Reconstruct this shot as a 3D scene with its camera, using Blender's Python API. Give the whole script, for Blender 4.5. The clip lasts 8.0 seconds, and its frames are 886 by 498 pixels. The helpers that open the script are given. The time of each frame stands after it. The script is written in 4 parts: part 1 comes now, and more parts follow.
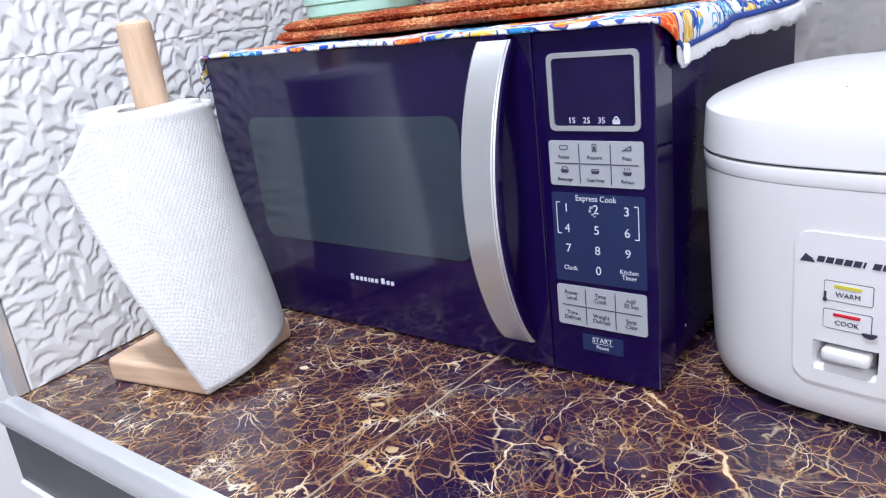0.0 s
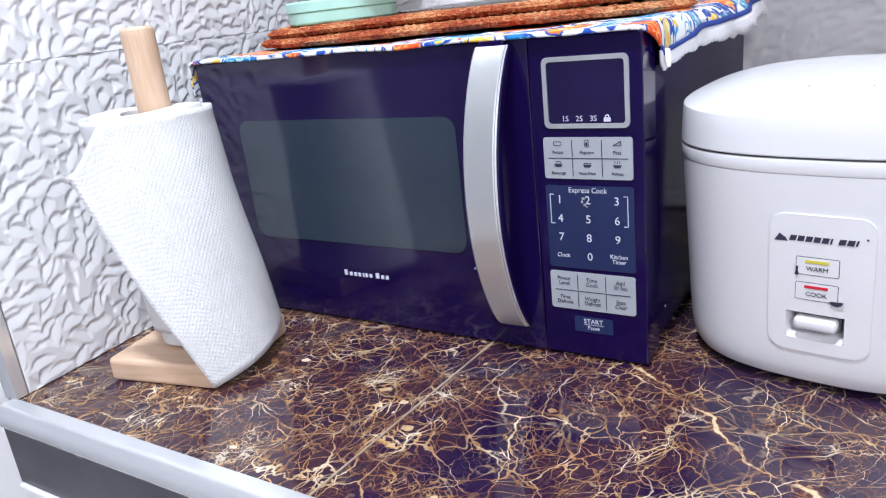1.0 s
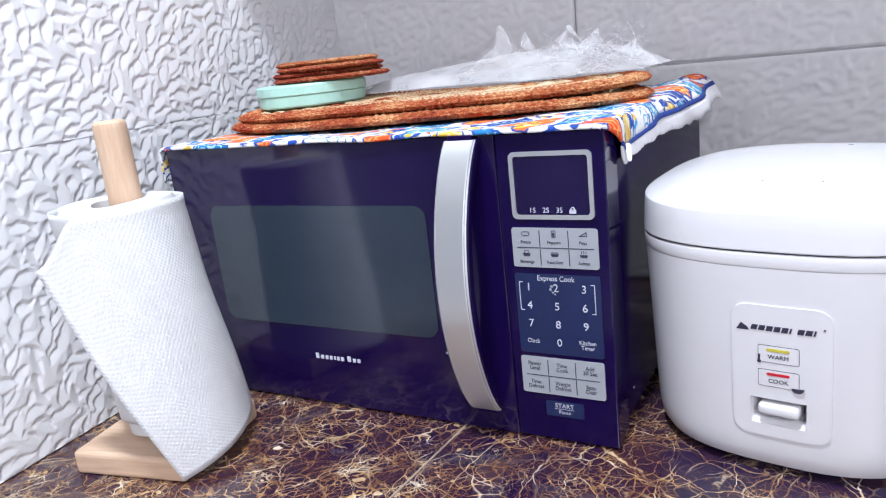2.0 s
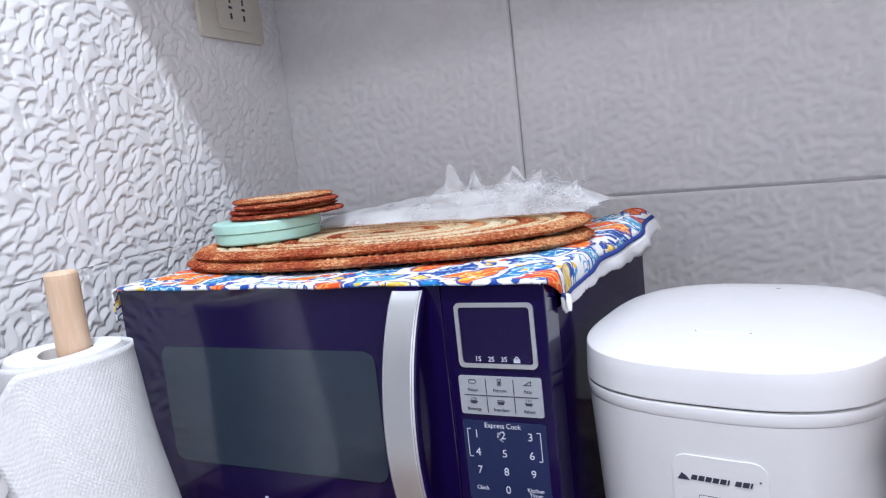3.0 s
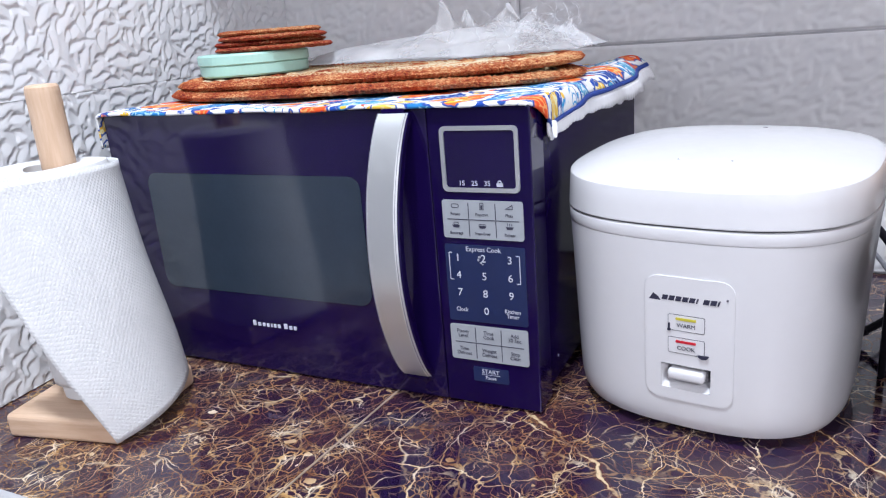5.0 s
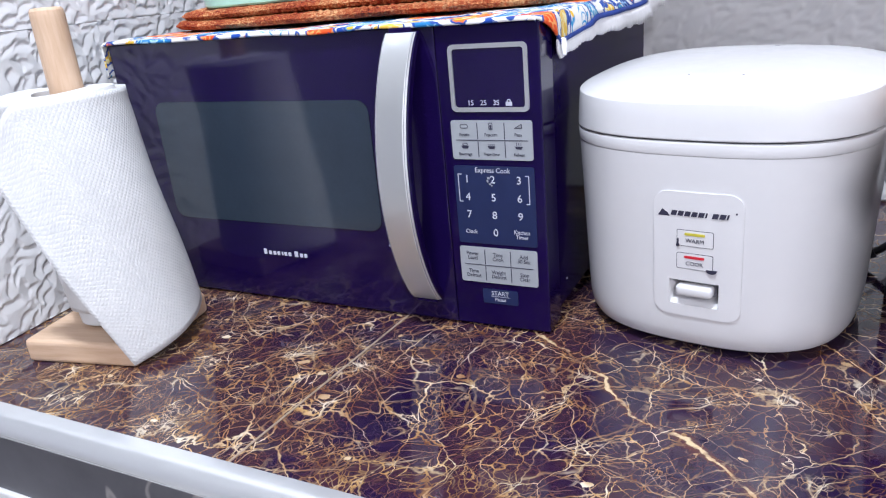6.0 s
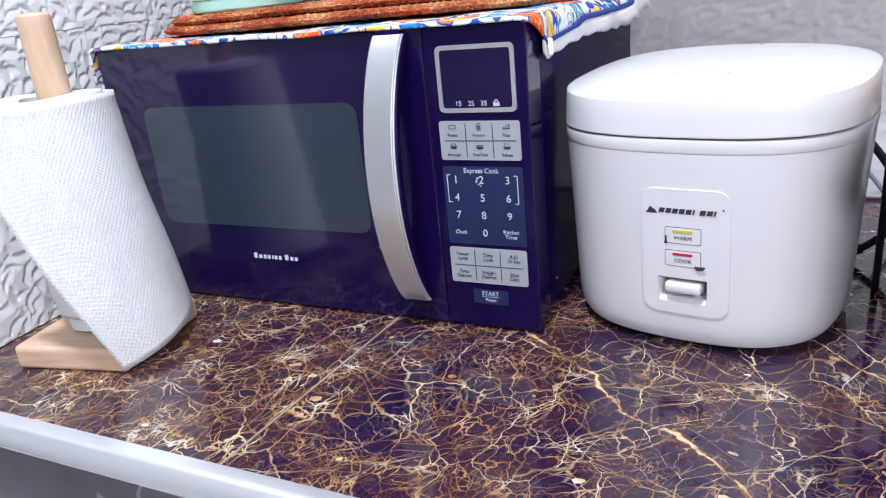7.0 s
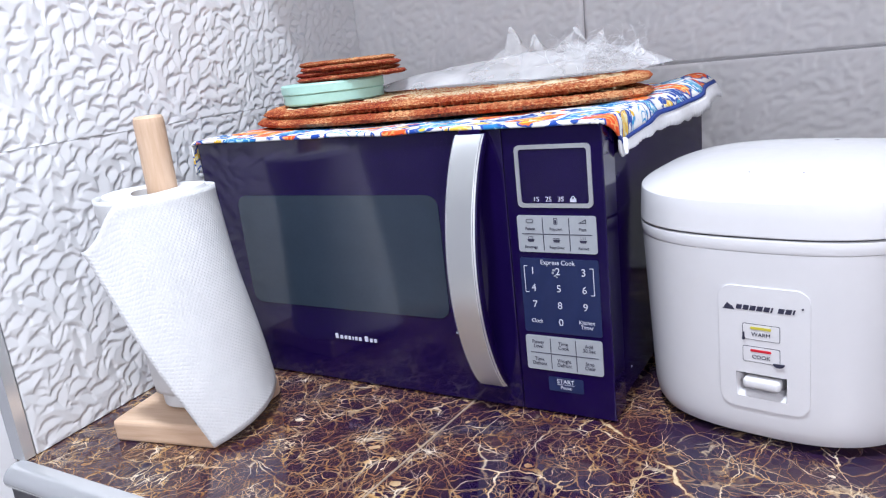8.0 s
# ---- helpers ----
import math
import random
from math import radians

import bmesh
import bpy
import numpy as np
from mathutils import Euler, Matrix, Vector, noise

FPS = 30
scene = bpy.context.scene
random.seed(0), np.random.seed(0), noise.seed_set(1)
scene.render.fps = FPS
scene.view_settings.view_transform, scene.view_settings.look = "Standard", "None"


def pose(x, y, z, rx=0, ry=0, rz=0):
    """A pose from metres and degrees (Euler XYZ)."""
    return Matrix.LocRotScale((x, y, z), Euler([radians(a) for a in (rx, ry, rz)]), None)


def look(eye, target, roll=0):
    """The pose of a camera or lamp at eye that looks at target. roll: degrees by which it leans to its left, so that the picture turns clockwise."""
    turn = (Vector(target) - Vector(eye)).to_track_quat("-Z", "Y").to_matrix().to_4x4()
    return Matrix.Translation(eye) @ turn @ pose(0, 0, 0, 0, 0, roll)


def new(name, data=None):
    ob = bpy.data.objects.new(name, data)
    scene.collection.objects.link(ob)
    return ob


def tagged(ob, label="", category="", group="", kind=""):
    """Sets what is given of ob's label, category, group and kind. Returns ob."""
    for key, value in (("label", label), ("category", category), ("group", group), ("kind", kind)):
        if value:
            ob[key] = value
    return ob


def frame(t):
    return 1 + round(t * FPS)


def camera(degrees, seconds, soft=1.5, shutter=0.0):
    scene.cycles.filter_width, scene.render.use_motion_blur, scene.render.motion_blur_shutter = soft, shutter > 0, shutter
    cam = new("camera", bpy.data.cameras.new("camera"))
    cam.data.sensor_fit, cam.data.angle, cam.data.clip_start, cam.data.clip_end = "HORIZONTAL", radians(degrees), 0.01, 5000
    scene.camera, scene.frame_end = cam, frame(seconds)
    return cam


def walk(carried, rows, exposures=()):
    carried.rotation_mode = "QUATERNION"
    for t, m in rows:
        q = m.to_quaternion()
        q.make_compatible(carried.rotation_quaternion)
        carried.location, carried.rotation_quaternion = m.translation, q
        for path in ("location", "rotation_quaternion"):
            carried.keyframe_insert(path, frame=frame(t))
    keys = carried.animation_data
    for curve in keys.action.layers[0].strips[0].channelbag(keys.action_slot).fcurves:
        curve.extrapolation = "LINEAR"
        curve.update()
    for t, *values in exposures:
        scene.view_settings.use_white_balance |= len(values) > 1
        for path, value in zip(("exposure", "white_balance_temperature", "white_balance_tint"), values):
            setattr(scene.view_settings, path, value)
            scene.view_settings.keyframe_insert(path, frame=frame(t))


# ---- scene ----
cam = camera(62.5, 8.0, soft=1.2)
PATH = [
    (0, (0.624, -0.451, 0.285), (-0.555, 1.033, -0.352), -6.9),
    (0.5, (0.616, -0.497, 0.288), (-0.515, 1.026, -0.347), -7.9),
    (1, (0.603, -0.513, 0.289), (-0.431, 1.077, -0.342), -6.5),
    (1.5, (0.598, -0.514, 0.298), (-0.384, 1.125, -0.293), -6.5),
    (2, (0.603, -0.513, 0.32), (-0.361, 1.164, -0.187), -6.4),
    (2.2, (0.607, -0.51, 0.33), (-0.343, 1.199, -0.089), -6.3),
    (3.3, (0.629, -0.511, 0.37), (-0.224, 1.277, 0.096), -5.8),
    (3.5, (0.632, -0.513, 0.36), (-0.211, 1.278, 0.072), -5.0),
    (4, (0.627, -0.508, 0.344), (-0.185, 1.277, -0.049), -4.1),
    (4.5, (0.631, -0.509, 0.329), (-0.187, 1.236, -0.203), -4.6),
    (4.7, (0.63, -0.512, 0.325), (-0.204, 1.217, -0.237), -4.6),
    (5.8, (0.634, -0.538, 0.299), (-0.256, 1.134, -0.344), -5.0),
    (6, (0.631, -0.533, 0.294), (-0.233, 1.131, -0.402), -5.3),
    (6.5, (0.632, -0.528, 0.284), (-0.191, 1.137, -0.458), -6.8),
    (7, (0.634, -0.535, 0.29), (-0.213, 1.144, -0.392), -5.8),
    (7.5, (0.631, -0.542, 0.31), (-0.307, 1.132, -0.252), -7.4),
    (8, (0.632, -0.553, 0.321), (-0.375, 1.1, -0.185), -6.4),
]
EXPOSURES = [(0, 0.01, 5960, 10), (1.5, 0.0, 5960, 10), (2.2, -0.06, 5960, 10), (3.3, -0.34, 5960, 10), (3.5, -0.34, 5960, 10), (4.5, -0.22, 5960, 10), (6, -0.09, 5960, 10), (8, -0.06, 5960, 10)]
walk(cam, [(t, look(eye, target, roll)) for t, eye, target, roll in PATH], EXPOSURES)

# ---- world and light ----
world = bpy.data.worlds.new("world")
scene.world = world
world.use_nodes = True
world.node_tree.nodes["Background"].inputs[0].default_value = (0.9, 0.95, 1.0, 1)
world.node_tree.nodes["Background"].inputs[1].default_value = 0.15


def area_lamp(name, m, sx, sy, watts, colour):
    data = bpy.data.lights.new(name, "AREA")
    data.shape, data.size, data.size_y, data.energy, data.color = "RECTANGLE", sx, sy, watts, colour
    ob = new(name, data)
    ob.matrix_world = m
    return ob


LAMP = (0.42, -0.50, 1.56)
area_lamp("ceiling_lamp_light", look(LAMP, (0.42, -0.5001, 0)), 0.13, 0.13, 28, (0.94, 0.965, 1.0))
# unseen fill, added to raise the ambient level; no known lamp hangs here
area_lamp("room_fill_light", look((1.7, -2.2, 1.56), (1.7, -2.2001, 0)), 0.9, 0.9, 66, (1.0, 0.945, 0.945))


# ---- materials ----
class Nodes:
    """A node material with short calls."""

    def __init__(self, name):
        self.mat = bpy.data.materials.new(name)
        self.mat.use_nodes = True
        self.tree = self.mat.node_tree
        self.out = self.tree.nodes["Material Output"]
        self.b = self.tree.nodes["Principled BSDF"]

    def add(self, kind):
        return self.tree.nodes.new(kind)

    def link(self, a, b):
        self.tree.links.new(a, b)

    def put(self, socket, value):
        if hasattr(value, "is_output"):
            self.link(value, socket)
        else:
            socket.default_value = value

    def coords(self, which="Object"):
        return self.add("ShaderNodeTexCoord").outputs[which]

    def noise(self, vec, scale, detail=4, rough=0.55, distort=0.0):
        n = self.add("ShaderNodeTexNoise")
        self.link(vec, n.inputs["Vector"])
        n.inputs["Scale"].default_value, n.inputs["Detail"].default_value = scale, detail
        n.inputs["Roughness"].default_value, n.inputs["Distortion"].default_value = rough, distort
        return n

    def voronoi(self, vec, scale, feature="F1", rand=1.0):
        n = self.add("ShaderNodeTexVoronoi")
        n.feature = feature
        self.link(vec, n.inputs["Vector"])
        n.inputs["Scale"].default_value, n.inputs["Randomness"].default_value = scale, rand
        return n

    def ramp(self, fac, stops, mode="LINEAR"):
        n = self.add("ShaderNodeValToRGB")
        n.color_ramp.interpolation = mode
        while len(n.color_ramp.elements) < len(stops):
            n.color_ramp.elements.new(0.5)
        for e, (pos, col) in zip(n.color_ramp.elements, stops):
            e.position, e.color = pos, (col if len(col) == 4 else (*col, 1))
        self.link(fac, n.inputs[0])
        return n.outputs[0]

    def mix(self, fac, a, b, blend="MIX"):
        n = self.add("ShaderNodeMix")
        n.data_type, n.blend_type = "RGBA", blend
        self.put(n.inputs[0], fac)
        self.put(n.inputs[6], a if hasattr(a, "is_output") else (*a, 1))
        self.put(n.inputs[7], b if hasattr(b, "is_output") else (*b, 1))
        return n.outputs[2]

    def math(self, op, a, b=0.0, c=0.0):
        n = self.add("ShaderNodeMath")
        n.operation = op
        for s, v in zip(n.inputs, (a, b, c)):
            self.put(s, v)
        return n.outputs[0]

    def vmath(self, op, a, b):
        n = self.add("ShaderNodeVectorMath")
        n.operation = op
        self.put(n.inputs[0], a)
        self.put(n.inputs[1], b)
        return n.outputs[0]

    def bump(self, height, strength=0.3, distance=0.001):
        n = self.add("ShaderNodeBump")
        n.inputs["Strength"].default_value, n.inputs["Distance"].default_value = strength, distance
        self.link(height, n.inputs["Height"])
        self.link(n.outputs[0], self.b.inputs["Normal"])
        return n

    def done(self, colour=None, rough=None, metal=0.0, spec=0.5, coat=0.0):
        if colour is not None:
            self.put(self.b.inputs["Base Color"], colour if hasattr(colour, "is_output") else (*colour, 1))
        if rough is not None:
            self.put(self.b.inputs["Roughness"], rough)
        self.b.inputs["Metallic"].default_value = metal
        self.b.inputs["Specular IOR Level"].default_value = spec
        self.b.inputs["Coat Weight"].default_value = coat
        return self.mat


def plain(name, colour, rough, metal=0.0, vary=0.08, scale=40.0, bump=0.0, bscale=400.0, spec=0.5, coat=0.0):
    """A material with slight unevenness of tone and gloss at two scales."""
    n = Nodes(name)
    vec = n.coords()
    big, fine = n.noise(vec, scale), n.noise(vec, scale * 9, 3)
    both = n.math("ADD", big.outputs[0], n.math("MULTIPLY", fine.outputs[0], 0.5))
    dark = tuple(c * (1 - vary) for c in colour)
    lite = tuple(min(1, c * (1 + vary)) for c in colour)
    col = n.ramp(both, [(0.45, dark), (1.05, lite)])
    r = n.math("MULTIPLY_ADD", both, 0.12, max(0.015, rough - 0.09))
    if bump:
        n.bump(n.noise(vec, bscale, 3).outputs[0], bump, 0.0006)
    return n.done(col, r, metal, spec, coat)


def marble():
    n = Nodes("dark_marble")
    vec = n.coords()

    def shifted(v, scale, amount, seed, detail):
        w = n.noise(n.vmath("ADD", v, (seed, seed * 0.7, 0)), scale, detail, 0.55)
        k = n.vmath("SCALE", n.vmath("SUBTRACT", w.outputs[1], (0.5, 0.5, 0.5)), (0, 0, 0))
        k.node.inputs["Scale"].default_value = amount
        return n.vmath("ADD", v, k)

    def band(value, lo, hi):
        """1 below lo, falling to 0 at hi."""
        return n.ramp(value, [(lo, (1, 1, 1)), (hi, (0, 0, 0))])

    def mask(scale, lo, hi, seed, floor=0.0, tilt=0.0):
        w = n.noise(n.vmath("ADD", vec, (seed, seed * 1.3, 0)), scale, 4, 0.6).outputs[0]
        if tilt:
            w = n.math("ADD", w, n.math("MULTIPLY", n.math("SUBTRACT", 0.46, axes.outputs[0]), tilt))
        return n.ramp(w, [(lo, (floor, floor, floor)), (hi, (1, 1, 1))])

    def both(a, b, k=1.0):
        m = n.math("MULTIPLY", a, b)
        return n.math("MULTIPLY", m, k) if k != 1.0 else m

    axes = n.add("ShaderNodeSeparateXYZ")
    n.link(vec, axes.inputs[0])
    v1 = shifted(vec, 8, 0.050, 0.0, 2)
    v2 = shifted(v1, 45, 0.0100, 4.0, 3)
    v3 = shifted(v2, 130, 0.0046, 8.0, 3)
    # ground: near-black with rusty and slate-grey clouds
    cloud = n.noise(v1, 9, 6, 0.62).outputs[0]
    ground = n.ramp(cloud, [(0.34, (0.008, 0.003, 0.030)), (0.48, (0.016, 0.006, 0.038)), (0.56, (0.036, 0.013, 0.034)), (0.62, (0.017, 0.010, 0.040)), (0.70, (0.064, 0.060, 0.088))])
    busy = mask(9, 0.44, 0.58, 1.0, 0.20, 0.22)
    busy2 = mask(14, 0.45, 0.57, 6.0, 0.08, 0.26)
    busy3 = mask(17, 0.47, 0.58, 9.0, 0.0, 0.22)
    tone = n.noise(vec, 30, 4).outputs[0]
    gold = n.ramp(tone, [(0.36, (0.16, 0.066, 0.026)), (0.48, (0.34, 0.185, 0.070)), (0.58, (0.54, 0.34, 0.14)), (0.68, (0.70, 0.56, 0.38))])
    cream = n.ramp(tone, [(0.36, (0.30, 0.16, 0.07)), (0.52, (0.54, 0.39, 0.22)), (0.64, (0.76, 0.66, 0.50))])

    def web(v, scale, half, seed, spread):
        """A net of veins whose width swells and fades."""
        d = n.voronoi(n.vmath("ADD", v, (seed, seed * 0.3, 0)), scale, "DISTANCE_TO_EDGE").outputs["Distance"]
        w = n.noise(n.vmath("ADD", vec, (seed * 2, 1.1, 0)), spread, 3, 0.6).outputs[0]
        k = n.ramp(w, [(0.36, (0.12, 0.12, 0.12)), (0.50, (0.45, 0.45, 0.45)), (0.66, (1, 1, 1))])
        return n.math("DIVIDE", d, n.math("MULTIPLY", k, half * scale))

    def long(v, scale):
        return n.vmath("MULTIPLY", v, scale)

    col = n.mix(both(busy2, n.noise(v2, 40, 4, 0.6).outputs[0], 0.8), ground, (0.072, 0.028, 0.026))
    fine = web(v3, 165, 0.00042, 3.0, 22)
    col = n.mix(both(band(fine, 0.35, 1.0), busy3, 0.75), col, gold)
    small = web(long(v3, (1.0, 0.75, 1.0)), 84, 0.00060, 5.0, 26)
    col = n.mix(both(band(small, 0.35, 1.0), busy2, 0.95), col, gold)
    mid = web(long(v3, (0.85, 1.0, 1.0)), 46, 0.00080, 7.0, 20)
    col = n.mix(both(band(mid, 0.4, 1.0), busy), col, gold)
    wide = web(long(v3, (1.0, 0.7, 1.0)), 22, 0.00080, 11.0, 14)
    col = n.mix(band(wide, 0.35, 1.0), col, cream)
    # long hairlines that cross the net
    for turn, seed in ((0.6, 41.0), (-0.9, 47.0), (0.15, 53.0), (1.3, 59.0)):
        rot = n.add("ShaderNodeVectorRotate")
        rot.inputs["Angle"].default_value = turn
        n.link(shifted(v2, 16, 0.02, seed, 2), rot.inputs["Vector"])
        run = n.voronoi(long(n.vmath("ADD", rot.outputs[0], (seed, 0, 0)), (1.0, 0.2, 1.0)), 22, "DISTANCE_TO_EDGE").outputs["Distance"]
        col = n.mix(both(band(run, 0.002, 0.0085), mask(10, 0.46, 0.56, seed), 0.7), col, cream)

    # two broad veins that cross the slab
    def broad(ax, ay, bx, by, half, base):
        ln = math.hypot(bx - ax, by - ay)
        ux, uy = (bx - ax) / ln, (by - ay) / ln
        sep = n.add("ShaderNodeSeparateXYZ")
        n.link(n.vmath("SUBTRACT", shifted(v3, 24, 0.022, 77.0, 3), (ax, ay, 0)), sep.inputs[0])
        off = n.math("ABSOLUTE", n.math("ADD", n.math("MULTIPLY", sep.outputs[0], -uy), n.math("MULTIPLY", sep.outputs[1], ux)))
        run = n.math("ADD", n.math("MULTIPLY", sep.outputs[0], ux), n.math("MULTIPLY", sep.outputs[1], uy))
        inside = both(both(n.math("GREATER_THAN", run, 0.0), n.math("LESS_THAN", run, ln)), mask(38, 0.40, 0.50, 71.0, 0.15))
        w = n.noise(vec, 34, 4, 0.7).outputs[0]
        k = n.math("DIVIDE", off, n.math("MULTIPLY", n.ramp(w, [(0.34, (0.25, 0.25, 0.25)), (0.66, (1, 1, 1))]), half))
        rust = n.mix(both(band(n.math("MULTIPLY", k, 0.25), 0.12, 1.0), inside, 0.55), base, (0.16, 0.055, 0.020))
        return n.mix(both(band(k, 0.5, 1.0), inside), rust, n.mix(n.ramp(w, [(0.40, (0, 0, 0)), (0.58, (1, 1, 1))]), (0.36, 0.19, 0.075), (0.68, 0.52, 0.31)))
    col = broad(0.405, 0.040, 0.660, -0.205, 0.0024, col)
    col = broad(0.640, 0.062, 0.780, -0.085, 0.0022, col)
    # pale shell flecks and ochre pools
    fleck = n.voronoi(long(v3, (1.0, 1.5, 1.0)), 34)
    pick = n.add("ShaderNodeSeparateXYZ")
    n.link(fleck.outputs["Color"], pick.inputs[0])
    size = n.ramp(pick.outputs[0], [(0.70, (0.0, 0.0, 0.0)), (0.78, (0.08, 0.08, 0.08)), (1.0, (0.19, 0.19, 0.19))])
    col = n.mix(n.math("LESS_THAN", fleck.outputs["Distance"], size), col, cream)
    pool = both(n.ramp(n.noise(v3, 34, 5, 0.68).outputs[0], [(0.655, (0, 0, 0)), (0.69, (1, 1, 1))]), busy, 0.85)
    col = n.mix(pool, col, n.mix(tone, (0.36, 0.17, 0.05), (0.78, 0.62, 0.38)))
    rough = n.ramp(n.noise(vec, 60, 4).outputs[0], [(0.3, (0.05, 0.05, 0.05)), (0.7, (0.10, 0.10, 0.10))])
    n.bump(n.noise(vec, 300, 3).outputs[0], 0.02, 0.0003)
    return n.done(col, rough, spec=0.75)


def slate():
    n = Nodes("veined_slate_tile")
    vec = n.coords()
    cloud = n.noise(vec, 14, 5).outputs[0]
    col = n.ramp(cloud, [(0.3, (0.050, 0.050, 0.062)), (0.7, (0.115, 0.115, 0.130))])
    w = n.noise(vec, 7, 3, 0.5, 0.6).outputs[0]
    vein = n.ramp(n.math("ABSOLUTE", n.math("SUBTRACT", w, 0.5)), [(0.002, (0.6, 0.6, 0.6)), (0.008, (0, 0, 0))])
    col = n.mix(vein, col, (0.42, 0.40, 0.38))
    n.bump(n.noise(vec, 120, 3).outputs[0], 0.12, 0.0005)
    return n.done(col, n.math("MULTIPLY_ADD", cloud, 0.2, 0.28))


def towel_paper():
    n = Nodes("embossed_paper")
    uv = n.add("ShaderNodeUVMap").outputs[0]
    sep = n.add("ShaderNodeSeparateXYZ")
    n.link(uv, sep.inputs[0])
    k = math.pi / 0.0040
    a = n.math("SINE", n.math("MULTIPLY", n.math("ADD", sep.outputs[0], sep.outputs[1]), k))
    b = n.math("SINE", n.math("MULTIPLY", n.math("SUBTRACT", sep.outputs[0], sep.outputs[1]), k))
    dots = n.math("ABSOLUTE", n.math("MULTIPLY", a, b))
    soft = n.noise(n.coords(), 60, 4).outputs[0]
    h = n.math("ADD", dots, n.math("MULTIPLY", soft, 0.7))
    n.bump(h, 0.30, 0.0010)
    col = n.ramp(n.math("ADD", n.math("MULTIPLY", dots, 0.06), soft), [(0.2, (0.65, 0.66, 0.672)), (0.8, (0.725, 0.73, 0.74))])
    return n.done(col, 0.9, spec=0.2)


def beech(name, tone):
    n = Nodes(name)
    vec = n.coords()
    mp = n.add("ShaderNodeMapping")
    mp.inputs["Scale"].default_value = (6, 60, 60) if tone == "flat" else (60, 60, 6)
    n.link(vec, mp.inputs[0])
    g = n.noise(mp.outputs[0], 4, 5, 0.6).outputs[0]
    col = n.ramp(g, [(0.3, (0.60, 0.41, 0.27)), (0.55, (0.68, 0.49, 0.345)), (0.75, (0.72, 0.54, 0.40))])
    n.bump(g, 0.12, 0.0005)
    return n.done(col, 0.5, spec=0.35)


def printed_cloth():
    n = Nodes("printed_cotton")
    uv = n.add("ShaderNodeUVMap").outputs[0]
    wv = n.noise(uv, 30, 3, 0.5)
    sh = n.vmath("SCALE", n.vmath("SUBTRACT", wv.outputs[1], (0.5, 0.5, 0.5)), (0, 0, 0))
    sh.node.inputs["Scale"].default_value = 0.030
    v = n.vmath("ADD", uv, sh)

    def pick(vor, k):
        p = n.add("ShaderNodeSeparateXYZ")
        n.link(vor.outputs["Color"], p.inputs[0])
        return p.outputs[k]

    def edge(scale, lo, hi):
        return n.ramp(n.voronoi(v, scale, "DISTANCE_TO_EDGE").outputs["Distance"], [(lo, (1, 1, 1)), (hi, (0, 0, 0))])
    big, small = n.voronoi(v, 22), n.voronoi(v, 105)
    white = (0.80, 0.80, 0.79)
    field = n.ramp(pick(big, 0), [(0.0, (0.78, 0.09, 0.02)), (0.30, (0.03, 0.20, 0.48)), (0.42, (0.80, 0.52, 0.08)), (0.58, (0.10, 0.36, 0.58)), (0.68, white), (0.76, (0.80, 0.16, 0.03)), (0.92, (0.02, 0.06, 0.30))], "CONSTANT")
    light = n.ramp(pick(big, 0), [(0.0, (0.86, 0.36, 0.12)), (0.30, (0.42, 0.66, 0.82)), (0.42, (0.85, 0.78, 0.45)), (0.58, (0.75, 0.82, 0.86)), (0.68, (0.05, 0.30, 0.60)), (0.76, (0.85, 0.60, 0.22)), (0.92, (0.35, 0.55, 0.80))], "CONSTANT")
    # petal strokes in a lighter tone, then sprigs of other colours
    stroke = n.math("MULTIPLY", edge(88, 0.05, 0.09), n.ramp(n.noise(uv, 60, 2).outputs[0], [(0.42, (0, 0, 0)), (0.48, (1, 1, 1))]))
    col = n.mix(stroke, field, light)
    sprig = n.ramp(pick(small, 1), [(0.0, white), (0.25, (0.02, 0.07, 0.36)), (0.45, (0.80, 0.50, 0.05)), (0.60, (0.06, 0.33, 0.60)), (0.75, (0.75, 0.12, 0.04)), (0.88, white)], "CONSTANT")
    spot = n.math("MULTIPLY", n.ramp(small.outputs["Distance"], [(0.34, (1, 1, 1)), (0.38, (0, 0, 0))]), n.math("GREATER_THAN", pick(small, 2), 0.62))
    col = n.mix(spot, col, sprig)
    # white ground between the flowers, with a thin dark blue outline
    col = n.mix(edge(22, 0.100, 0.115), col, (0.03, 0.08, 0.34))
    col = n.mix(edge(22, 0.060, 0.075), col, white)
    leaf = n.math("MULTIPLY", edge(22, 0.060, 0.075), n.math("GREATER_THAN", pick(small, 0), 0.66))
    col = n.mix(leaf, col, sprig)
    n.bump(n.noise(uv, 900, 2).outputs[0], 0.3, 0.0006)
    return n.done(col, 0.85, spec=0.2)


def woven(name, stops):
    n = Nodes(name)
    vec = n.coords()
    uv = n.add("ShaderNodeUVMap").outputs[0]
    mp = n.add("ShaderNodeMapping")
    mp.inputs["Scale"].default_value = (0.45, 2.2, 1)
    n.link(uv, mp.inputs[0])
    g = n.noise(mp.outputs[0], 420, 4, 0.8).outputs[0]
    big = n.noise(vec, 14, 3).outputs[0]
    strand = n.noise(vec, 520, 2, 0.6).outputs[0]
    s = n.math("ADD", n.math("ADD", n.math("MULTIPLY", g, 0.55), n.math("MULTIPLY", strand, 0.30)), n.math("MULTIPLY", big, 0.40))
    col = n.ramp(s, stops)
    n.bump(g, 1.0, 0.0022)
    return n.done(col, 0.7, spec=0.3)


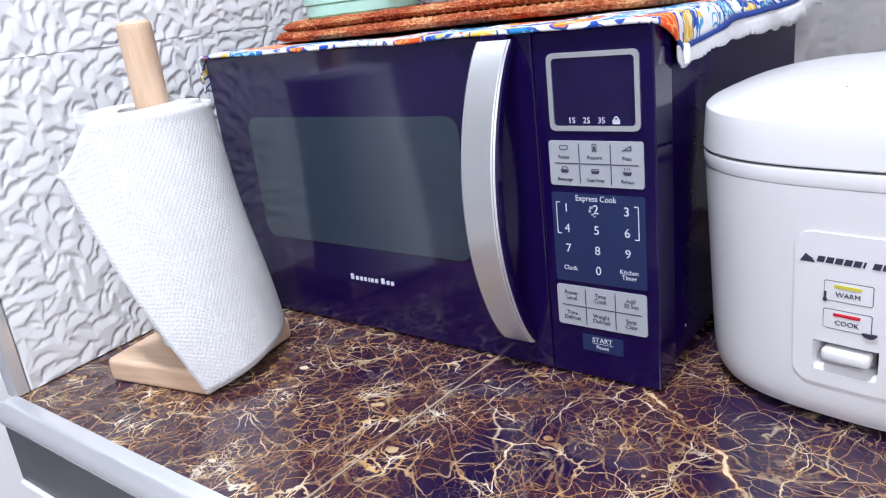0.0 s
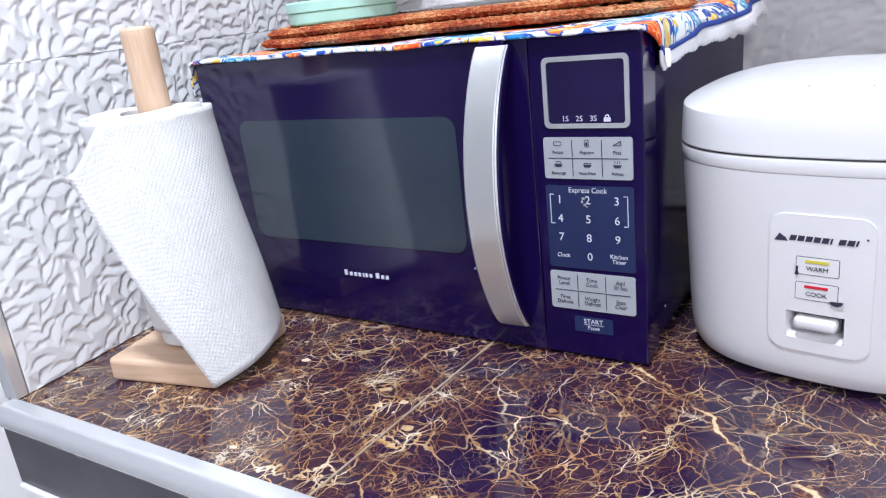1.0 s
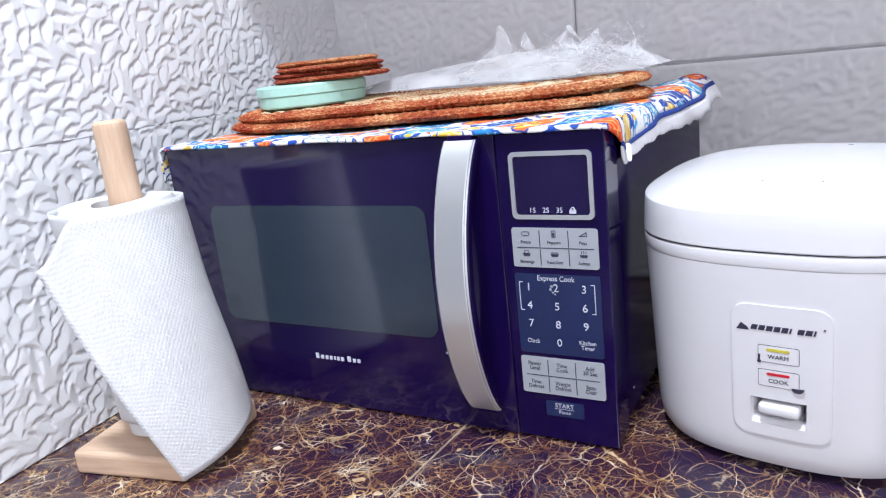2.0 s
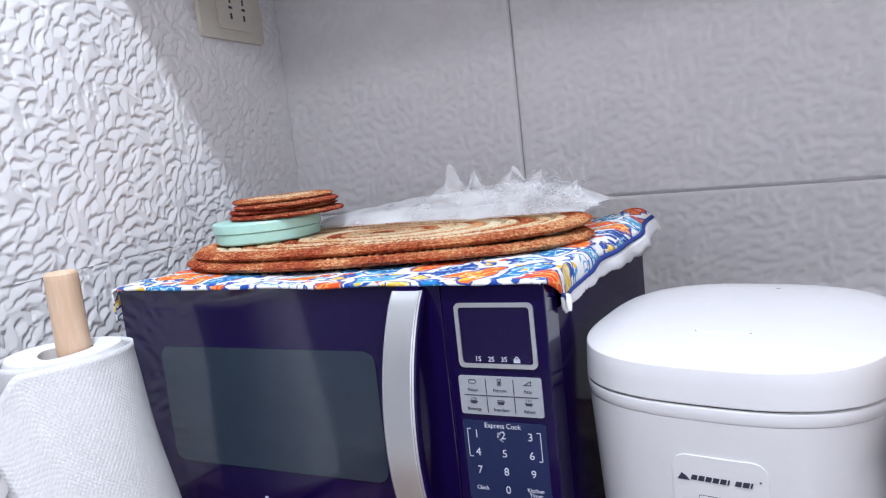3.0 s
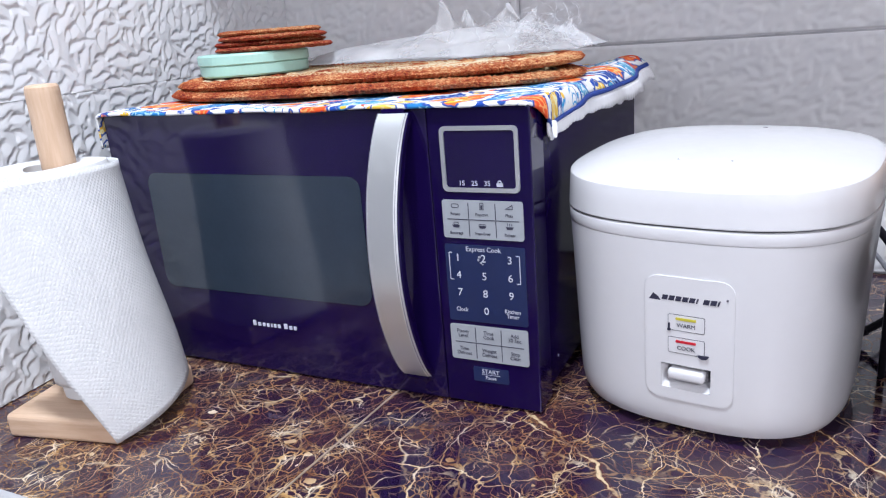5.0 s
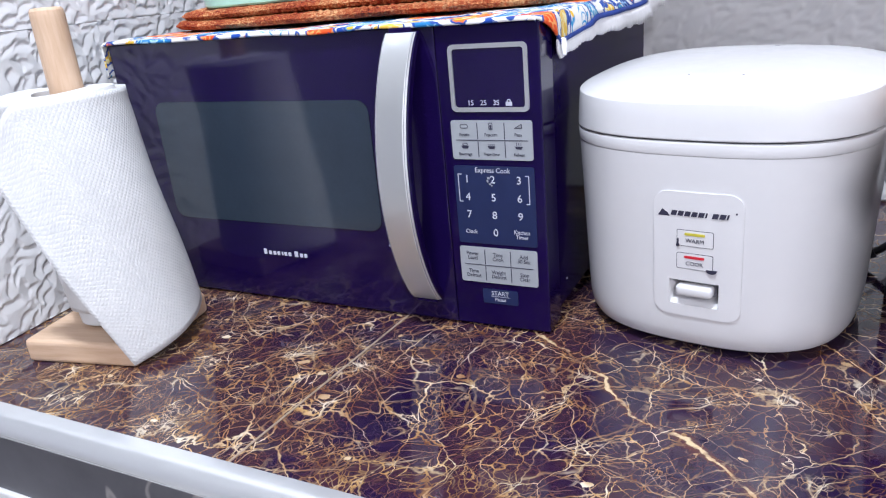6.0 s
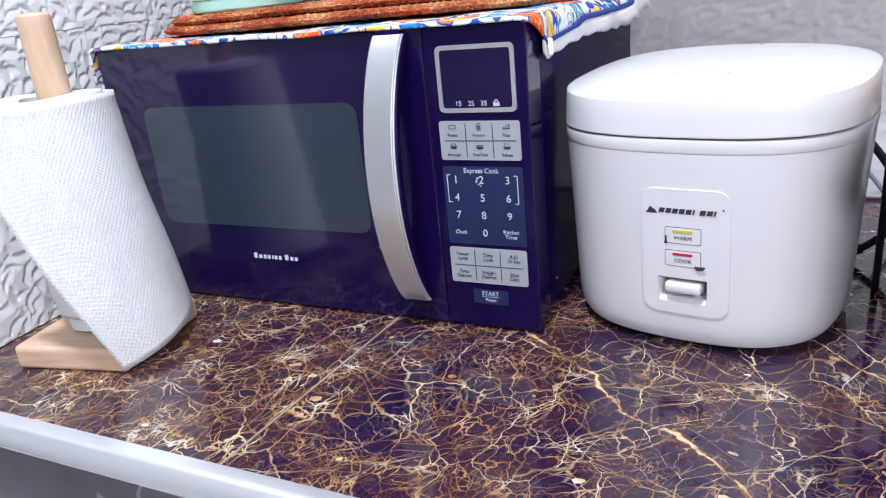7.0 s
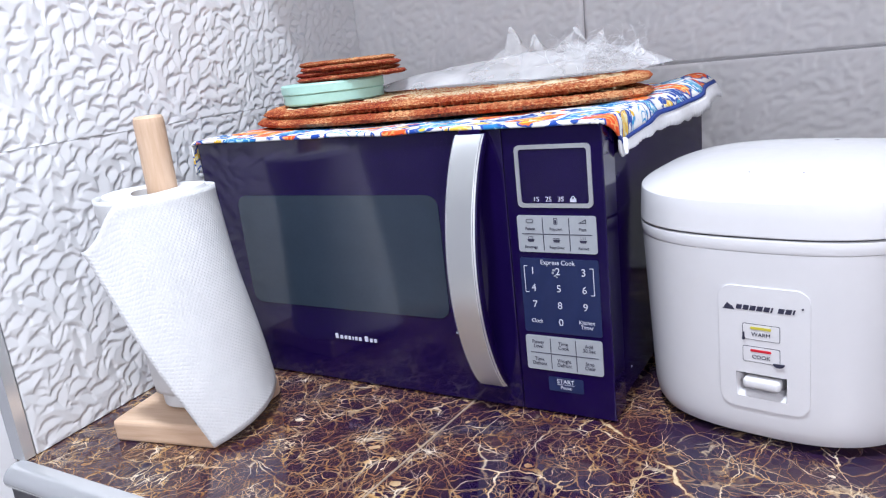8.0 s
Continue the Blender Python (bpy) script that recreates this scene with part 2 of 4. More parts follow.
def clear_film():
    n = Nodes("clear_plastic_film")
    vec = n.coords()
    c = n.noise(vec, 22, 3, 0.45, 0.4).outputs[0]
    tr = n.add("ShaderNodeBsdfTransparent")
    n.bump(c, 0.3, 0.003)
    mixn = n.add("ShaderNodeMixShader")
    n.link(n.ramp(c, [(0.35, (0.24, 0.24, 0.24)), (0.7, (0.44, 0.44, 0.44))]), mixn.inputs[0])
    n.link(tr.outputs[0], mixn.inputs[1])
    n.link(n.b.outputs[0], mixn.inputs[2])
    n.link(mixn.outputs[0], n.out.inputs[0])
    return n.done((0.85, 0.86, 0.88), 0.34, spec=0.4)


def tile_glaze():
    n = Nodes("white_matt_glaze")
    vec = n.coords()
    a = n.noise(vec, 30, 4).outputs[0]
    col = n.ramp(a, [(0.3, (0.71, 0.715, 0.73)), (0.7, (0.765, 0.765, 0.775))])
    n.bump(n.noise(vec, 500, 3).outputs[0], 0.06, 0.0004)
    return n.done(col, n.math("MULTIPLY_ADD", a, 0.2, 0.38), spec=0.35)


M = {
    "marble": marble(),
    "paper": towel_paper(),
    "beech": beech("beech_flat", "flat"),
    "dowel": beech("beech_turned", "up"),
    # wall colour darkened to stand for the dim room mirrored in the oven
    "cloth": printed_cloth(),
    "mat": woven("woven_grass", [(0.48, (0.07, 0.004, 0.006)), (0.56, (0.30, 0.034, 0.010)), (0.63, (0.48, 0.13, 0.040)), (0.72, (0.76, 0.46, 0.22))]),
    "mat_pale": woven("pale_woven_grass", [(0.47, (0.16, 0.022, 0.010)), (0.53, (0.44, 0.12, 0.04)), (0.59, (0.70, 0.46, 0.22)), (0.68, (0.82, 0.72, 0.52))]),
    "mat_red": woven("red_woven_grass", [(0.49, (0.06, 0.004, 0.010)), (0.58, (0.27, 0.018, 0.012)), (0.66, (0.44, 0.085, 0.032)), (0.74, (0.74, 0.44, 0.20))]),
    "film": clear_film(),
    # pale colour that puts the shine of the bag's creases into strands
    "crease": plain("film_crease_glint", (0.60, 0.61, 0.64), 0.5, vary=0.10, scale=80),
    "tile": tile_glaze(),
    "grout": plain("grey_grout", (0.50, 0.50, 0.52), 0.9, bump=0.3),
    "joint": plain("tan_filler", (0.34, 0.26, 0.19), 0.6, vary=0.3, scale=60),
    "plaster": plain("white_paint", (0.80, 0.80, 0.81), 0.7, vary=0.03, scale=6, bump=0.1),
    "room": plain("dimmed_room_paint", (0.36, 0.36, 0.40), 0.7, vary=0.05, scale=4),
    "floor": plain("pale_floor", (0.55, 0.54, 0.53), 0.4, vary=0.06, scale=5),
    "cabinet": plain("white_laminate", (0.78, 0.78, 0.79), 0.45, vary=0.03, scale=8),
    "alu": plain("brushed_aluminium", (0.84, 0.86, 0.88), 0.22, metal=0.66, vary=0.02, scale=6),
    "fascia": slate(),
    "black": plain("black_gloss_plastic", (0.007, 0.002, 0.044), 0.10, vary=0.15, scale=20, spec=0.35),
    "glass": plain("black_door_glass", (0.008, 0.003, 0.044), 0.02, vary=0.1, scale=20, spec=0.7),
    "pane": plain("smoked_window", (0.025, 0.039, 0.060), 0.03, vary=0.08, scale=30, spec=0.85),
    "case": plain("black_painted_steel", (0.008, 0.0022, 0.046), 0.09, vary=0.15, scale=30, spec=0.02),
    "silver": plain("silver_paint", (0.76, 0.78, 0.79), 0.30, metal=0.75, vary=0.01, scale=3),
    "keys": plain("silver_keypad", (0.36, 0.385, 0.42), 0.5, vary=0.04, scale=60),
    "keys_navy": plain("navy_keypad", (0.012, 0.022, 0.085), 0.4, vary=0.08, scale=60),
    "line": plain("dark_print", (0.03, 0.03, 0.06), 0.6),
    "white_print": plain("white_print", (0.62, 0.64, 0.72), 0.6, vary=0.02),
    "rubber": plain("black_rubber", (0.012, 0.010, 0.02), 0.6, bump=0.1),
    "cooker": plain("white_gloss_plastic", (0.735, 0.735, 0.755), 0.24, vary=0.015, scale=12, spec=0.5),
    "plate": plain("white_satin_plate", (0.755, 0.755, 0.775), 0.4, vary=0.015),
    "groove": plain("shadow_gap", (0.10, 0.10, 0.11), 0.7),
    "grey": plain("grey_plastic", (0.30, 0.30, 0.33), 0.5),
    "yellow": plain("yellow_lens", (0.62, 0.55, 0.06), 0.3),
    "red": plain("red_lens", (0.60, 0.02, 0.04), 0.3),
    "mint": plain("mint_plastic", (0.42, 0.70, 0.62), 0.4, vary=0.05, scale=30),
    "outlet": plain("ivory_plastic", (0.60, 0.58, 0.50), 0.4, vary=0.04),
    "hem": plain("white_hem", (0.78, 0.78, 0.80), 0.9, vary=0.06, scale=150, bump=0.5, bscale=900),
    "navy": plain("navy_band", (0.02, 0.05, 0.26), 0.85, vary=0.2, scale=120, bump=0.4, bscale=900),
    "wood": plain("varnished_wood", (0.42, 0.22, 0.09), 0.45, vary=0.2, scale=25),
}


# ---- mesh helpers ----
def part(name, bm, material, parent=None, label="", smooth=False):
    """Links a bmesh as one mesh object under a thing or a part."""
    me = bpy.data.meshes.new(name)
    bm.to_mesh(me)
    bm.free()
    me.materials.append(M[material])
    if smooth:
        me.shade_smooth()
        me.set_sharp_from_angle(angle=radians(28))
    ob = new(name, me)
    ob.parent = parent
    return tagged(ob, label)


def thing(name, label, category, place=(0, 0, 0), group="", kind="", turn=0):
    ob = new(name)
    ob.empty_display_size = 0.02
    ob.matrix_world = pose(*place, 0, 0, turn)
    return tagged(ob, label, category, group, kind)


def box(x0, x1, y0, y1, z0, z1, bevel=0.0, segs=2, bm=None):
    bm = bm or bmesh.new()
    made = bmesh.ops.create_cube(bm, size=1.0)["verts"]
    for v in made:
        v.co = Vector((x0 + (v.co.x + 0.5) * (x1 - x0), y0 + (v.co.y + 0.5) * (y1 - y0), z0 + (v.co.z + 0.5) * (z1 - z0)))
    if bevel:
        edges = list({e for v in made for e in v.link_edges})
        bmesh.ops.bevel(bm, geom=edges, offset=bevel, segments=segs, profile=0.5, affect="EDGES", clamp_overlap=True)
    return bm


def tube(points, radius, sides=10, closed=False, bm=None, caps=True):
    """A round tube along points; radius may be a number or a list."""
    bm = bm or bmesh.new()
    pts = [Vector(p) for p in points]
    n = len(pts)
    rings, up = [], Vector((0.13, 0.21, 0.97)).normalized()
    for i, p in enumerate(pts):
        a = pts[(i - 1) % n] if closed or i else p
        b = pts[(i + 1) % n] if closed or i < n - 1 else p
        d = (b - a).normalized()
        side = d.cross(up)
        side = side.normalized() if side.length > 1e-4 else Vector((1, 0, 0))
        other = side.cross(d)
        r = radius[i] if isinstance(radius, (list, tuple)) else radius
        rings.append([bm.verts.new(p + r * (math.cos(t) * side + math.sin(t) * other)) for t in (2 * math.pi * k / sides for k in range(sides))])
    for i in range(n if closed else n - 1):
        a, b = rings[i], rings[(i + 1) % n]
        for k in range(sides):
            bm.faces.new((a[k], a[(k + 1) % sides], b[(k + 1) % sides], b[k]))
    if not closed and caps:
        bm.faces.new(rings[0])
        bm.faces.new(rings[-1][::-1])
    bmesh.ops.recalc_face_normals(bm, faces=bm.faces)
    return bm


def lathe(profile, cx=0, cy=0, segs=48, bm=None):
    """A turned solid from (radius, z) pairs, bottom to top."""
    bm = bm or bmesh.new()
    rings = [[bm.verts.new((cx + r * math.cos(2 * math.pi * k / segs), cy + r * math.sin(2 * math.pi * k / segs), z)) for k in range(segs)] for r, z in profile]
    for a, b in zip(rings, rings[1:]):
        for k in range(segs):
            bm.faces.new((a[k], a[(k + 1) % segs], b[(k + 1) % segs], b[k]))
    bm.faces.new(rings[0][::-1])
    bm.faces.new(rings[-1])
    return bm


def rounded(x0, x1, z0, z1, r, segs=5):
    """Outline of a rounded rectangle in x and z."""
    pts = []
    for cx, cz, a0 in ((x1 - r, z0 + r, -90), (x1 - r, z1 - r, 0), (x0 + r, z1 - r, 90), (x0 + r, z0 + r, 180)):
        for k in range(segs + 1):
            a = radians(a0 + 90 * k / segs)
            pts.append((cx + r * math.cos(a), cz + r * math.sin(a)))
    return pts


def slab(outline, y_front, y_back, hole=None, bm=None):
    """A plate that faces -y, from an outline in x and z; y_front may be a function of z. hole: an inner outline of as many points."""
    bm = bm or bmesh.new()
    fy = y_front if callable(y_front) else (lambda z: y_front)
    by = y_back if callable(y_back) else (lambda z: y_back)
    f = [bm.verts.new((x, fy(z), z)) for x, z in outline]
    b = [bm.verts.new((x, by(z), z)) for x, z in outline]
    n = len(f)
    for k in range(n):
        bm.faces.new((f[k], b[k], b[(k + 1) % n], f[(k + 1) % n]))
    if hole:
        hf = [bm.verts.new((x, fy(z), z)) for x, z in hole]
        hb = [bm.verts.new((x, by(z), z)) for x, z in hole]
        for k in range(n):
            j = (k + 1) % n
            bm.faces.new((f[k], f[j], hf[j], hf[k]))
            bm.faces.new((hf[k], hf[j], hb[j], hb[k]))
            bm.faces.new((b[j], b[k], hb[k], hb[j]))
    else:
        bm.faces.new(f)
        bm.faces.new(b[::-1])
    bmesh.ops.recalc_face_normals(bm, faces=bm.faces)
    return bm


def words(name, text, size, x, y, z, material, parent, align="CENTER", lean=0.0, squeeze=1.0):
    """Built-in font lettering as a thin mesh that faces -y."""
    cu = bpy.data.curves.new(name, "FONT")
    cu.body, cu.size, cu.align_x, cu.align_y, cu.extrude, cu.resolution_u = text, size, align, "CENTER", 0.00012, 3
    cu.space_line = 0.85
    ob = new(name, cu)
    me = bpy.data.meshes.new_from_object(ob.evaluated_get(bpy.context.evaluated_depsgraph_get()))
    bpy.data.objects.remove(ob)
    me.transform(pose(x, y, z, 90 + lean) @ Matrix.Diagonal((squeeze, 1, 1, 1)))
    me.materials.clear()
    me.materials.append(M[material])
    made = new(name, me)
    made.parent = parent
    return made


def grid_mesh(name, xs, ys, fn, material, parent=None, uv=True, smooth=True, thick=0.0, label=""):
    """A sheet from fn(u, v) -> place over two lists of parameters, with the parameters as its UV map."""
    nu, nv = len(xs), len(ys)
    verts = [fn(u, v) for v in ys for u in xs]
    faces = [(j * nu + i, j * nu + i + 1, (j + 1) * nu + i + 1, (j + 1) * nu + i) for j in range(nv - 1) for i in range(nu - 1)]
    me = bpy.data.meshes.new(name)
    me.from_pydata(verts, [], faces)
    if uv:
        layer = me.uv_layers.new(name="UVMap")
        idx = np.empty(len(me.loops), dtype=np.int32)
        me.loops.foreach_get("vertex_index", idx)
        flat = np.array([(u, v) for v in ys for u in xs], dtype=np.float32)[idx]
        layer.data.foreach_set("uv", flat.ravel())
    me.materials.append(M[material])
    if smooth:
        me.shade_smooth()
    ob = new(name, me)
    ob.parent = parent
    if thick:
        mod = ob.modifiers.new("thickness", "SOLIDIFY")
        mod.thickness, mod.offset = thick, 0.0
    return tagged(ob, label)


# ---- the setting ----
CORNER_X, WALL_Y = -0.105, 0.452
LEFT_A = Vector((-0.042, -0.225, 0))
LEFT_D = Vector((-0.092, 1.0, 0)).normalized()
LEFT_N = Vector((LEFT_D.y, -LEFT_D.x, 0))
JOINT = 0.281


def leaf_field(w, h, step, seed, depth):
    """Height field of overlapping carved leaves, in metres, for a tile of w by h."""
    rng = np.random.default_rng(seed)
    nx, nz = int(round(w / step)) + 1, int(round(h / step)) + 1
    field = np.full((nz, nx), 0.9 * depth, dtype=np.float32)
    pitch = 0.0168
    spots = [(px, pz) for px in np.arange(-0.01, w + 0.01, pitch) for pz in np.arange(-0.01, h + 0.01, pitch * 0.60)]
    rng.shuffle(spots)
    ph = rng.uniform(0, 6.28, 4)
    for sx, sz in spots:
        cx, cz = sx + rng.uniform(-0.007, 0.007), sz + rng.uniform(-0.005, 0.005)
        # leaves run in fronds that fan out from one another
        ang = 0.70 + 0.45 * math.sin(cx * 42 + ph[0] + 1.5 * math.sin(cz * 31 + ph[1])) + rng.normal(0, 0.62)
        ln, wd = rng.uniform(0.0105, 0.0160), rng.uniform(0.0052, 0.0074)
        i0, i1 = max(0, int((cx - ln) / step)), min(nx, int((cx + ln) / step) + 2)
        j0, j1 = max(0, int((cz - ln) / step)), min(nz, int((cz + ln) / step) + 2)
        if i0 >= i1 or j0 >= j1:
            continue
        px, pz = np.meshgrid(np.arange(i0, i1) * step - cx, np.arange(j0, j1) * step - cz)
        p = px * math.cos(ang) + pz * math.sin(ang)
        q = -px * math.sin(ang) + pz * math.cos(ang)
        q = q - 0.45 * wd * (1 - (p / ln) ** 2)
        half = wd * np.clip(1 - (p / ln) ** 2, 0, 1)
        inside = np.abs(q) < half
        if math.cos(ang) > 0:
            q = -q
        across = np.where(half > 1e-6, (q / np.maximum(half, 1e-6) + 1) / 2, 0)
        ends = np.clip(1.1 - (p / ln) ** 2, 0, 1)
        lift = depth * (1 - rng.uniform(0.65, 1.0) * (1 - np.clip(across, 0, 1)) ** 1.3 * ends)
        block = field[j0:j1, i0:i1]
        block[inside] = lift[inside]
    # the fired glaze softens all edges
    for _ in range(2):
        pad = np.pad(field, 1, mode="edge")
        field = (pad[1:-1, 1:-1] * 6 + pad[:-2, 1:-1] + pad[2:, 1:-1] + pad[1:-1, :-2] + pad[1:-1, 2:]) / 10
    return field


def relief_tile(origin, along, out, w, h, step, seed, depth, parent, lip=-0.004):
    """One wall tile with carved leaves: a closed slab whose face lies along `along` and up, proud by `out`."""
    f = leaf_field(w, h, step, seed, depth)
    nz, nx = f.shape
    edge = np.minimum.reduce([np.arange(nx)[None, :].repeat(nz, 0), np.arange(nx)[None, ::-1].repeat(nz, 0), np.arange(nz)[:, None].repeat(nx, 1), np.arange(nz)[::-1, None].repeat(nx, 1)])
    f = np.where(edge == 0, lip, f)
    gx, gz = np.meshgrid(np.linspace(0, w, nx), np.linspace(0, h, nz))
    co = np.stack([origin[0] + along.x * gx + out.x * f, origin[1] + along.y * gx + out.y * f, origin[2] + gz], -1).reshape(-1, 3)
    i, j = np.meshgrid(np.arange(nx - 1), np.arange(nz - 1))
    a = (j * nx + i).ravel()
    quads = np.stack([a, a + 1, a + nx + 1, a + nx], -1)
    me = bpy.data.meshes.new("tile")
    me.from_pydata(co.tolist(), [], quads.tolist())
    me.shade_smooth()
    me.materials.append(M["tile"])
    ob = new("tile", me)
    ob.parent = parent
    return ob


def build_setting():
    # counter: two polished slabs with a fine joint
    for name, x0, x1 in (("counter_1", -0.30, 0.2971), ("counter_2", 0.2989, 2.0)):
        bm = box(x0, x1, -0.236, 0.47, -0.030, 0.0, 0.0006, 1)
        for v in bm.verts:
            if abs(v.co.x - 0.298) < 0.01:
                v.co.x += 0.05 * (v.co.y + 0.236)
        tagged(part(name, bm, "marble"), "dark brown polished marble worktop with tan veins", "worktop", kind="structure")
    bm = box(0.2972, 0.2988, -0.2358, 0.47, -0.02, 0.0001)
    for v in bm.verts:
        v.co.x += 0.05 * (v.co.y + 0.236)
    tagged(part("joint", bm, "joint"), "pale filled joint between two marble slabs", "joint", kind="structure")
    # rounded aluminium nosing along the front
    prof = [(-0.2355, 0.0010)] + [(-0.2435 - 0.0130 * math.sin(a), -0.0110 + 0.0120 * math.cos(a)) for a in (radians(100 * k / 12) for k in range(13))] + [(-0.2545, -0.0166), (-0.2355, -0.0166)]
    bm = bmesh.new()
    ends = [[bm.verts.new((x, y, z)) for y, z in prof] for x in (-0.046, 2.0)]
    for k in range(len(prof)):
        bm.faces.new((ends[0][k], ends[0][(k + 1) % len(prof)], ends[1][(k + 1) % len(prof)], ends[1][k]))
    bm.faces.new(ends[0])
    bm.faces.new(ends[1][::-1])
    bmesh.ops.recalc_face_normals(bm, faces=bm.faces)
    tagged(part("trim_edge", bm, "alu", smooth=True), "rounded brushed aluminium edge strip of the worktop", "edge trim", kind="structure")
    ob = part("fascia", box(-0.044, 2.0, -0.252, -0.236, -0.075, -0.0168), "fascia")
    tagged(ob, "dark slate-grey tiled front edge of the worktop", "fascia", kind="structure")
    ob = part("trim_lower", box(-0.044, 2.0, -0.256, -0.236, -0.084, -0.0752, 0.002), "cabinet")
    tagged(ob, "white strip under the tiled worktop edge", "trim", kind="structure")
    ob = part("base_cabinet", box(-0.044, 2.0, -0.245, 0.47, -0.90, -0.0842), "cabinet")
    tagged(ob, "white base cabinet under the worktop", "cabinet", kind="structure")

    # left wall: backing and relief tiles
    def left(u, v, z):
        p = LEFT_A + LEFT_D * u + LEFT_N * v
        return (p.x, p.y, z)

    def prism(u0, u1, v0, v1, z0, z1):
        bm = bmesh.new()
        lo = [bm.verts.new(left(u, v, z0)) for u, v in ((u0, v0), (u1, v0), (u1, v1), (u0, v1))]
        hi = [bm.verts.new(left(u, v, z1)) for u, v in ((u0, v0), (u1, v0), (u1, v1), (u0, v1))]
        for k in range(4):
            bm.faces.new((lo[k], lo[(k + 1) % 4], hi[(k + 1) % 4], hi[k]))
        bm.faces.new(lo)
        bm.faces.new(hi)
        bmesh.ops.recalc_face_normals(bm, faces=bm.faces)
        return bm

    wall = tagged(part("wall_left", prism(0.0, 0.72, -0.12, -0.0035, -0.9, 1.6), "grout"), "white wall clad in relief tiles carved with leaves", "wall", kind="structure")
    ob = part("trim_corner", prism(-0.012, -0.001, -0.014, 0.002, 0.001, 1.6), "alu")
    tagged(ob, "metal corner strip at the end of the tiled wall", "trim", kind="structure")
    ob = part("wall_end", prism(-0.010, -0.0005, -0.118, -0.0145, -0.9, 1.6), "plaster")
    tagged(ob, "plain white end of the partition wall", "wall", kind="structure")
    for row, (z0, z1) in enumerate(((0.001, JOINT), (JOINT + 0.0005, 0.64))):
        relief_tile(left(0.0, 0.0, z0), LEFT_D, LEFT_N, 0.690, z1 - z0, 0.0012, 11 + row, 0.0030, wall, 0.0022)
    # back wall
    back_d = Vector((1, -0.04, 0)).normalized()
    back_n = Vector((-0.04, -1, 0)).normalized()
    bx, by = CORNER_X, WALL_Y + 0.01
    bm = bmesh.new()
    a, b = Vector((bx - 0.05, by + 0.002, 0)), Vector((bx, by, 0)) + back_d * 2.6
    off = -back_n * 0.0035
    lo = [(a + off), (b + off), (b - back_n * 0.12), (a - back_n * 0.12)]
    vl = [bm.verts.new((p.x, p.y, -0.9)) for p in lo]
    vh = [bm.verts.new((p.x, p.y, 1.6)) for p in lo]
    for k in range(4):
        bm.faces.new((vl[k], vl[(k + 1) % 4], vh[(k + 1) % 4], vh[k]))
    bm.faces.new(vl)
    bm.faces.new(vh)
    bmesh.ops.recalc_face_normals(bm, faces=bm.faces)
    wall = tagged(part("wall_back", bm, "grout"), "white tiled wall behind the worktop, with leaf relief", "wall", kind="structure")
    cols = ((0.0, 0.391), (0.3926, 0.9926), (0.9942, 1.5942))
    for c, (u0, u1) in enumerate(cols):
        for row, (z0, z1) in enumerate(((0.001, JOINT - 0.002), (JOINT - 0.0004, 0.64))):
            o = Vector((bx, by, 0)) + back_d * u0
            relief_tile((o.x, o.y, z0), back_d, back_n, u1 - u0, z1 - z0, 0.0022 if c < 2 else 0.006, 31 + 3 * c + row, 0.0027, wall)
    # rest of the room, out of sight; west and south coloured dark for dimness
    ob = part("wall_cabinet", box(-0.09, 1.9, 0.090, 0.44, 0.645, 1.35, 0.003), "cabinet")
    tagged(ob, "white wall cabinet above the worktop", "cabinet", kind="structure")
    for name, args in (("floor", (-1.7, 2.5, -3.3, 0.6, -0.95, -0.9)), ("ceiling", (-1.7, 2.5, -3.3, 0.6, 1.6, 1.65)), ("wall_west", (-1.75, -1.7, -3.3, 0.6, -0.95, 1.65)), ("wall_east", (2.5, 2.55, -3.3, 0.6, -0.95, 1.65)), ("wall_south", (-1.75, 2.55, -3.35, -3.3, -0.95, 1.65)), ("wall_north", (-1.75, -0.16, 0.6, 0.65, -0.95, 1.65))):
        ob = part(name, box(*args), {"floor": "floor", "wall_west": "room", "wall_south": "room"}.get(name, "plaster"))
        tagged(ob, "plain painted room surface" if name != "floor" else "pale kitchen floor", name.split("_")[0], kind="structure")


def socket_outlet():
    """Double socket plate on the left wall, near the corner."""
    root = thing("wall_socket", "ivory plastic socket plate with dark pin holes on tiled wall", "socket")
    p = LEFT_A + LEFT_D * 0.560 + LEFT_N * 0.003
    root.matrix_world = Matrix.Translation((p.x, p.y, 0.5915)) @ Matrix(((LEFT_D.x, -LEFT_N.x, 0, 0), (LEFT_D.y, -LEFT_N.y, 0, 0), (0, 0, 1, 0), (0, 0, 0, 1)))
    part("plate", slab(rounded(-0.072, 0.072, -0.044, 0.044, 0.006), -0.007, 0.0), "outlet", root)
    body = part("insert", slab(rounded(-0.035, 0.045, -0.030, 0.032, 0.005), -0.0105, -0.0071), "outlet", root)
    for x in (-0.008, 0.022):
        for z, w, h in ((0.010, 0.0018, 0.004), (-0.012, 0.0018, 0.004), (0.0, 0.004, 0.0016)):
            part("pin_hole", box(x - w, x + w, -0.0112, -0.0106, z - h, z + h), "line", body)
    return root


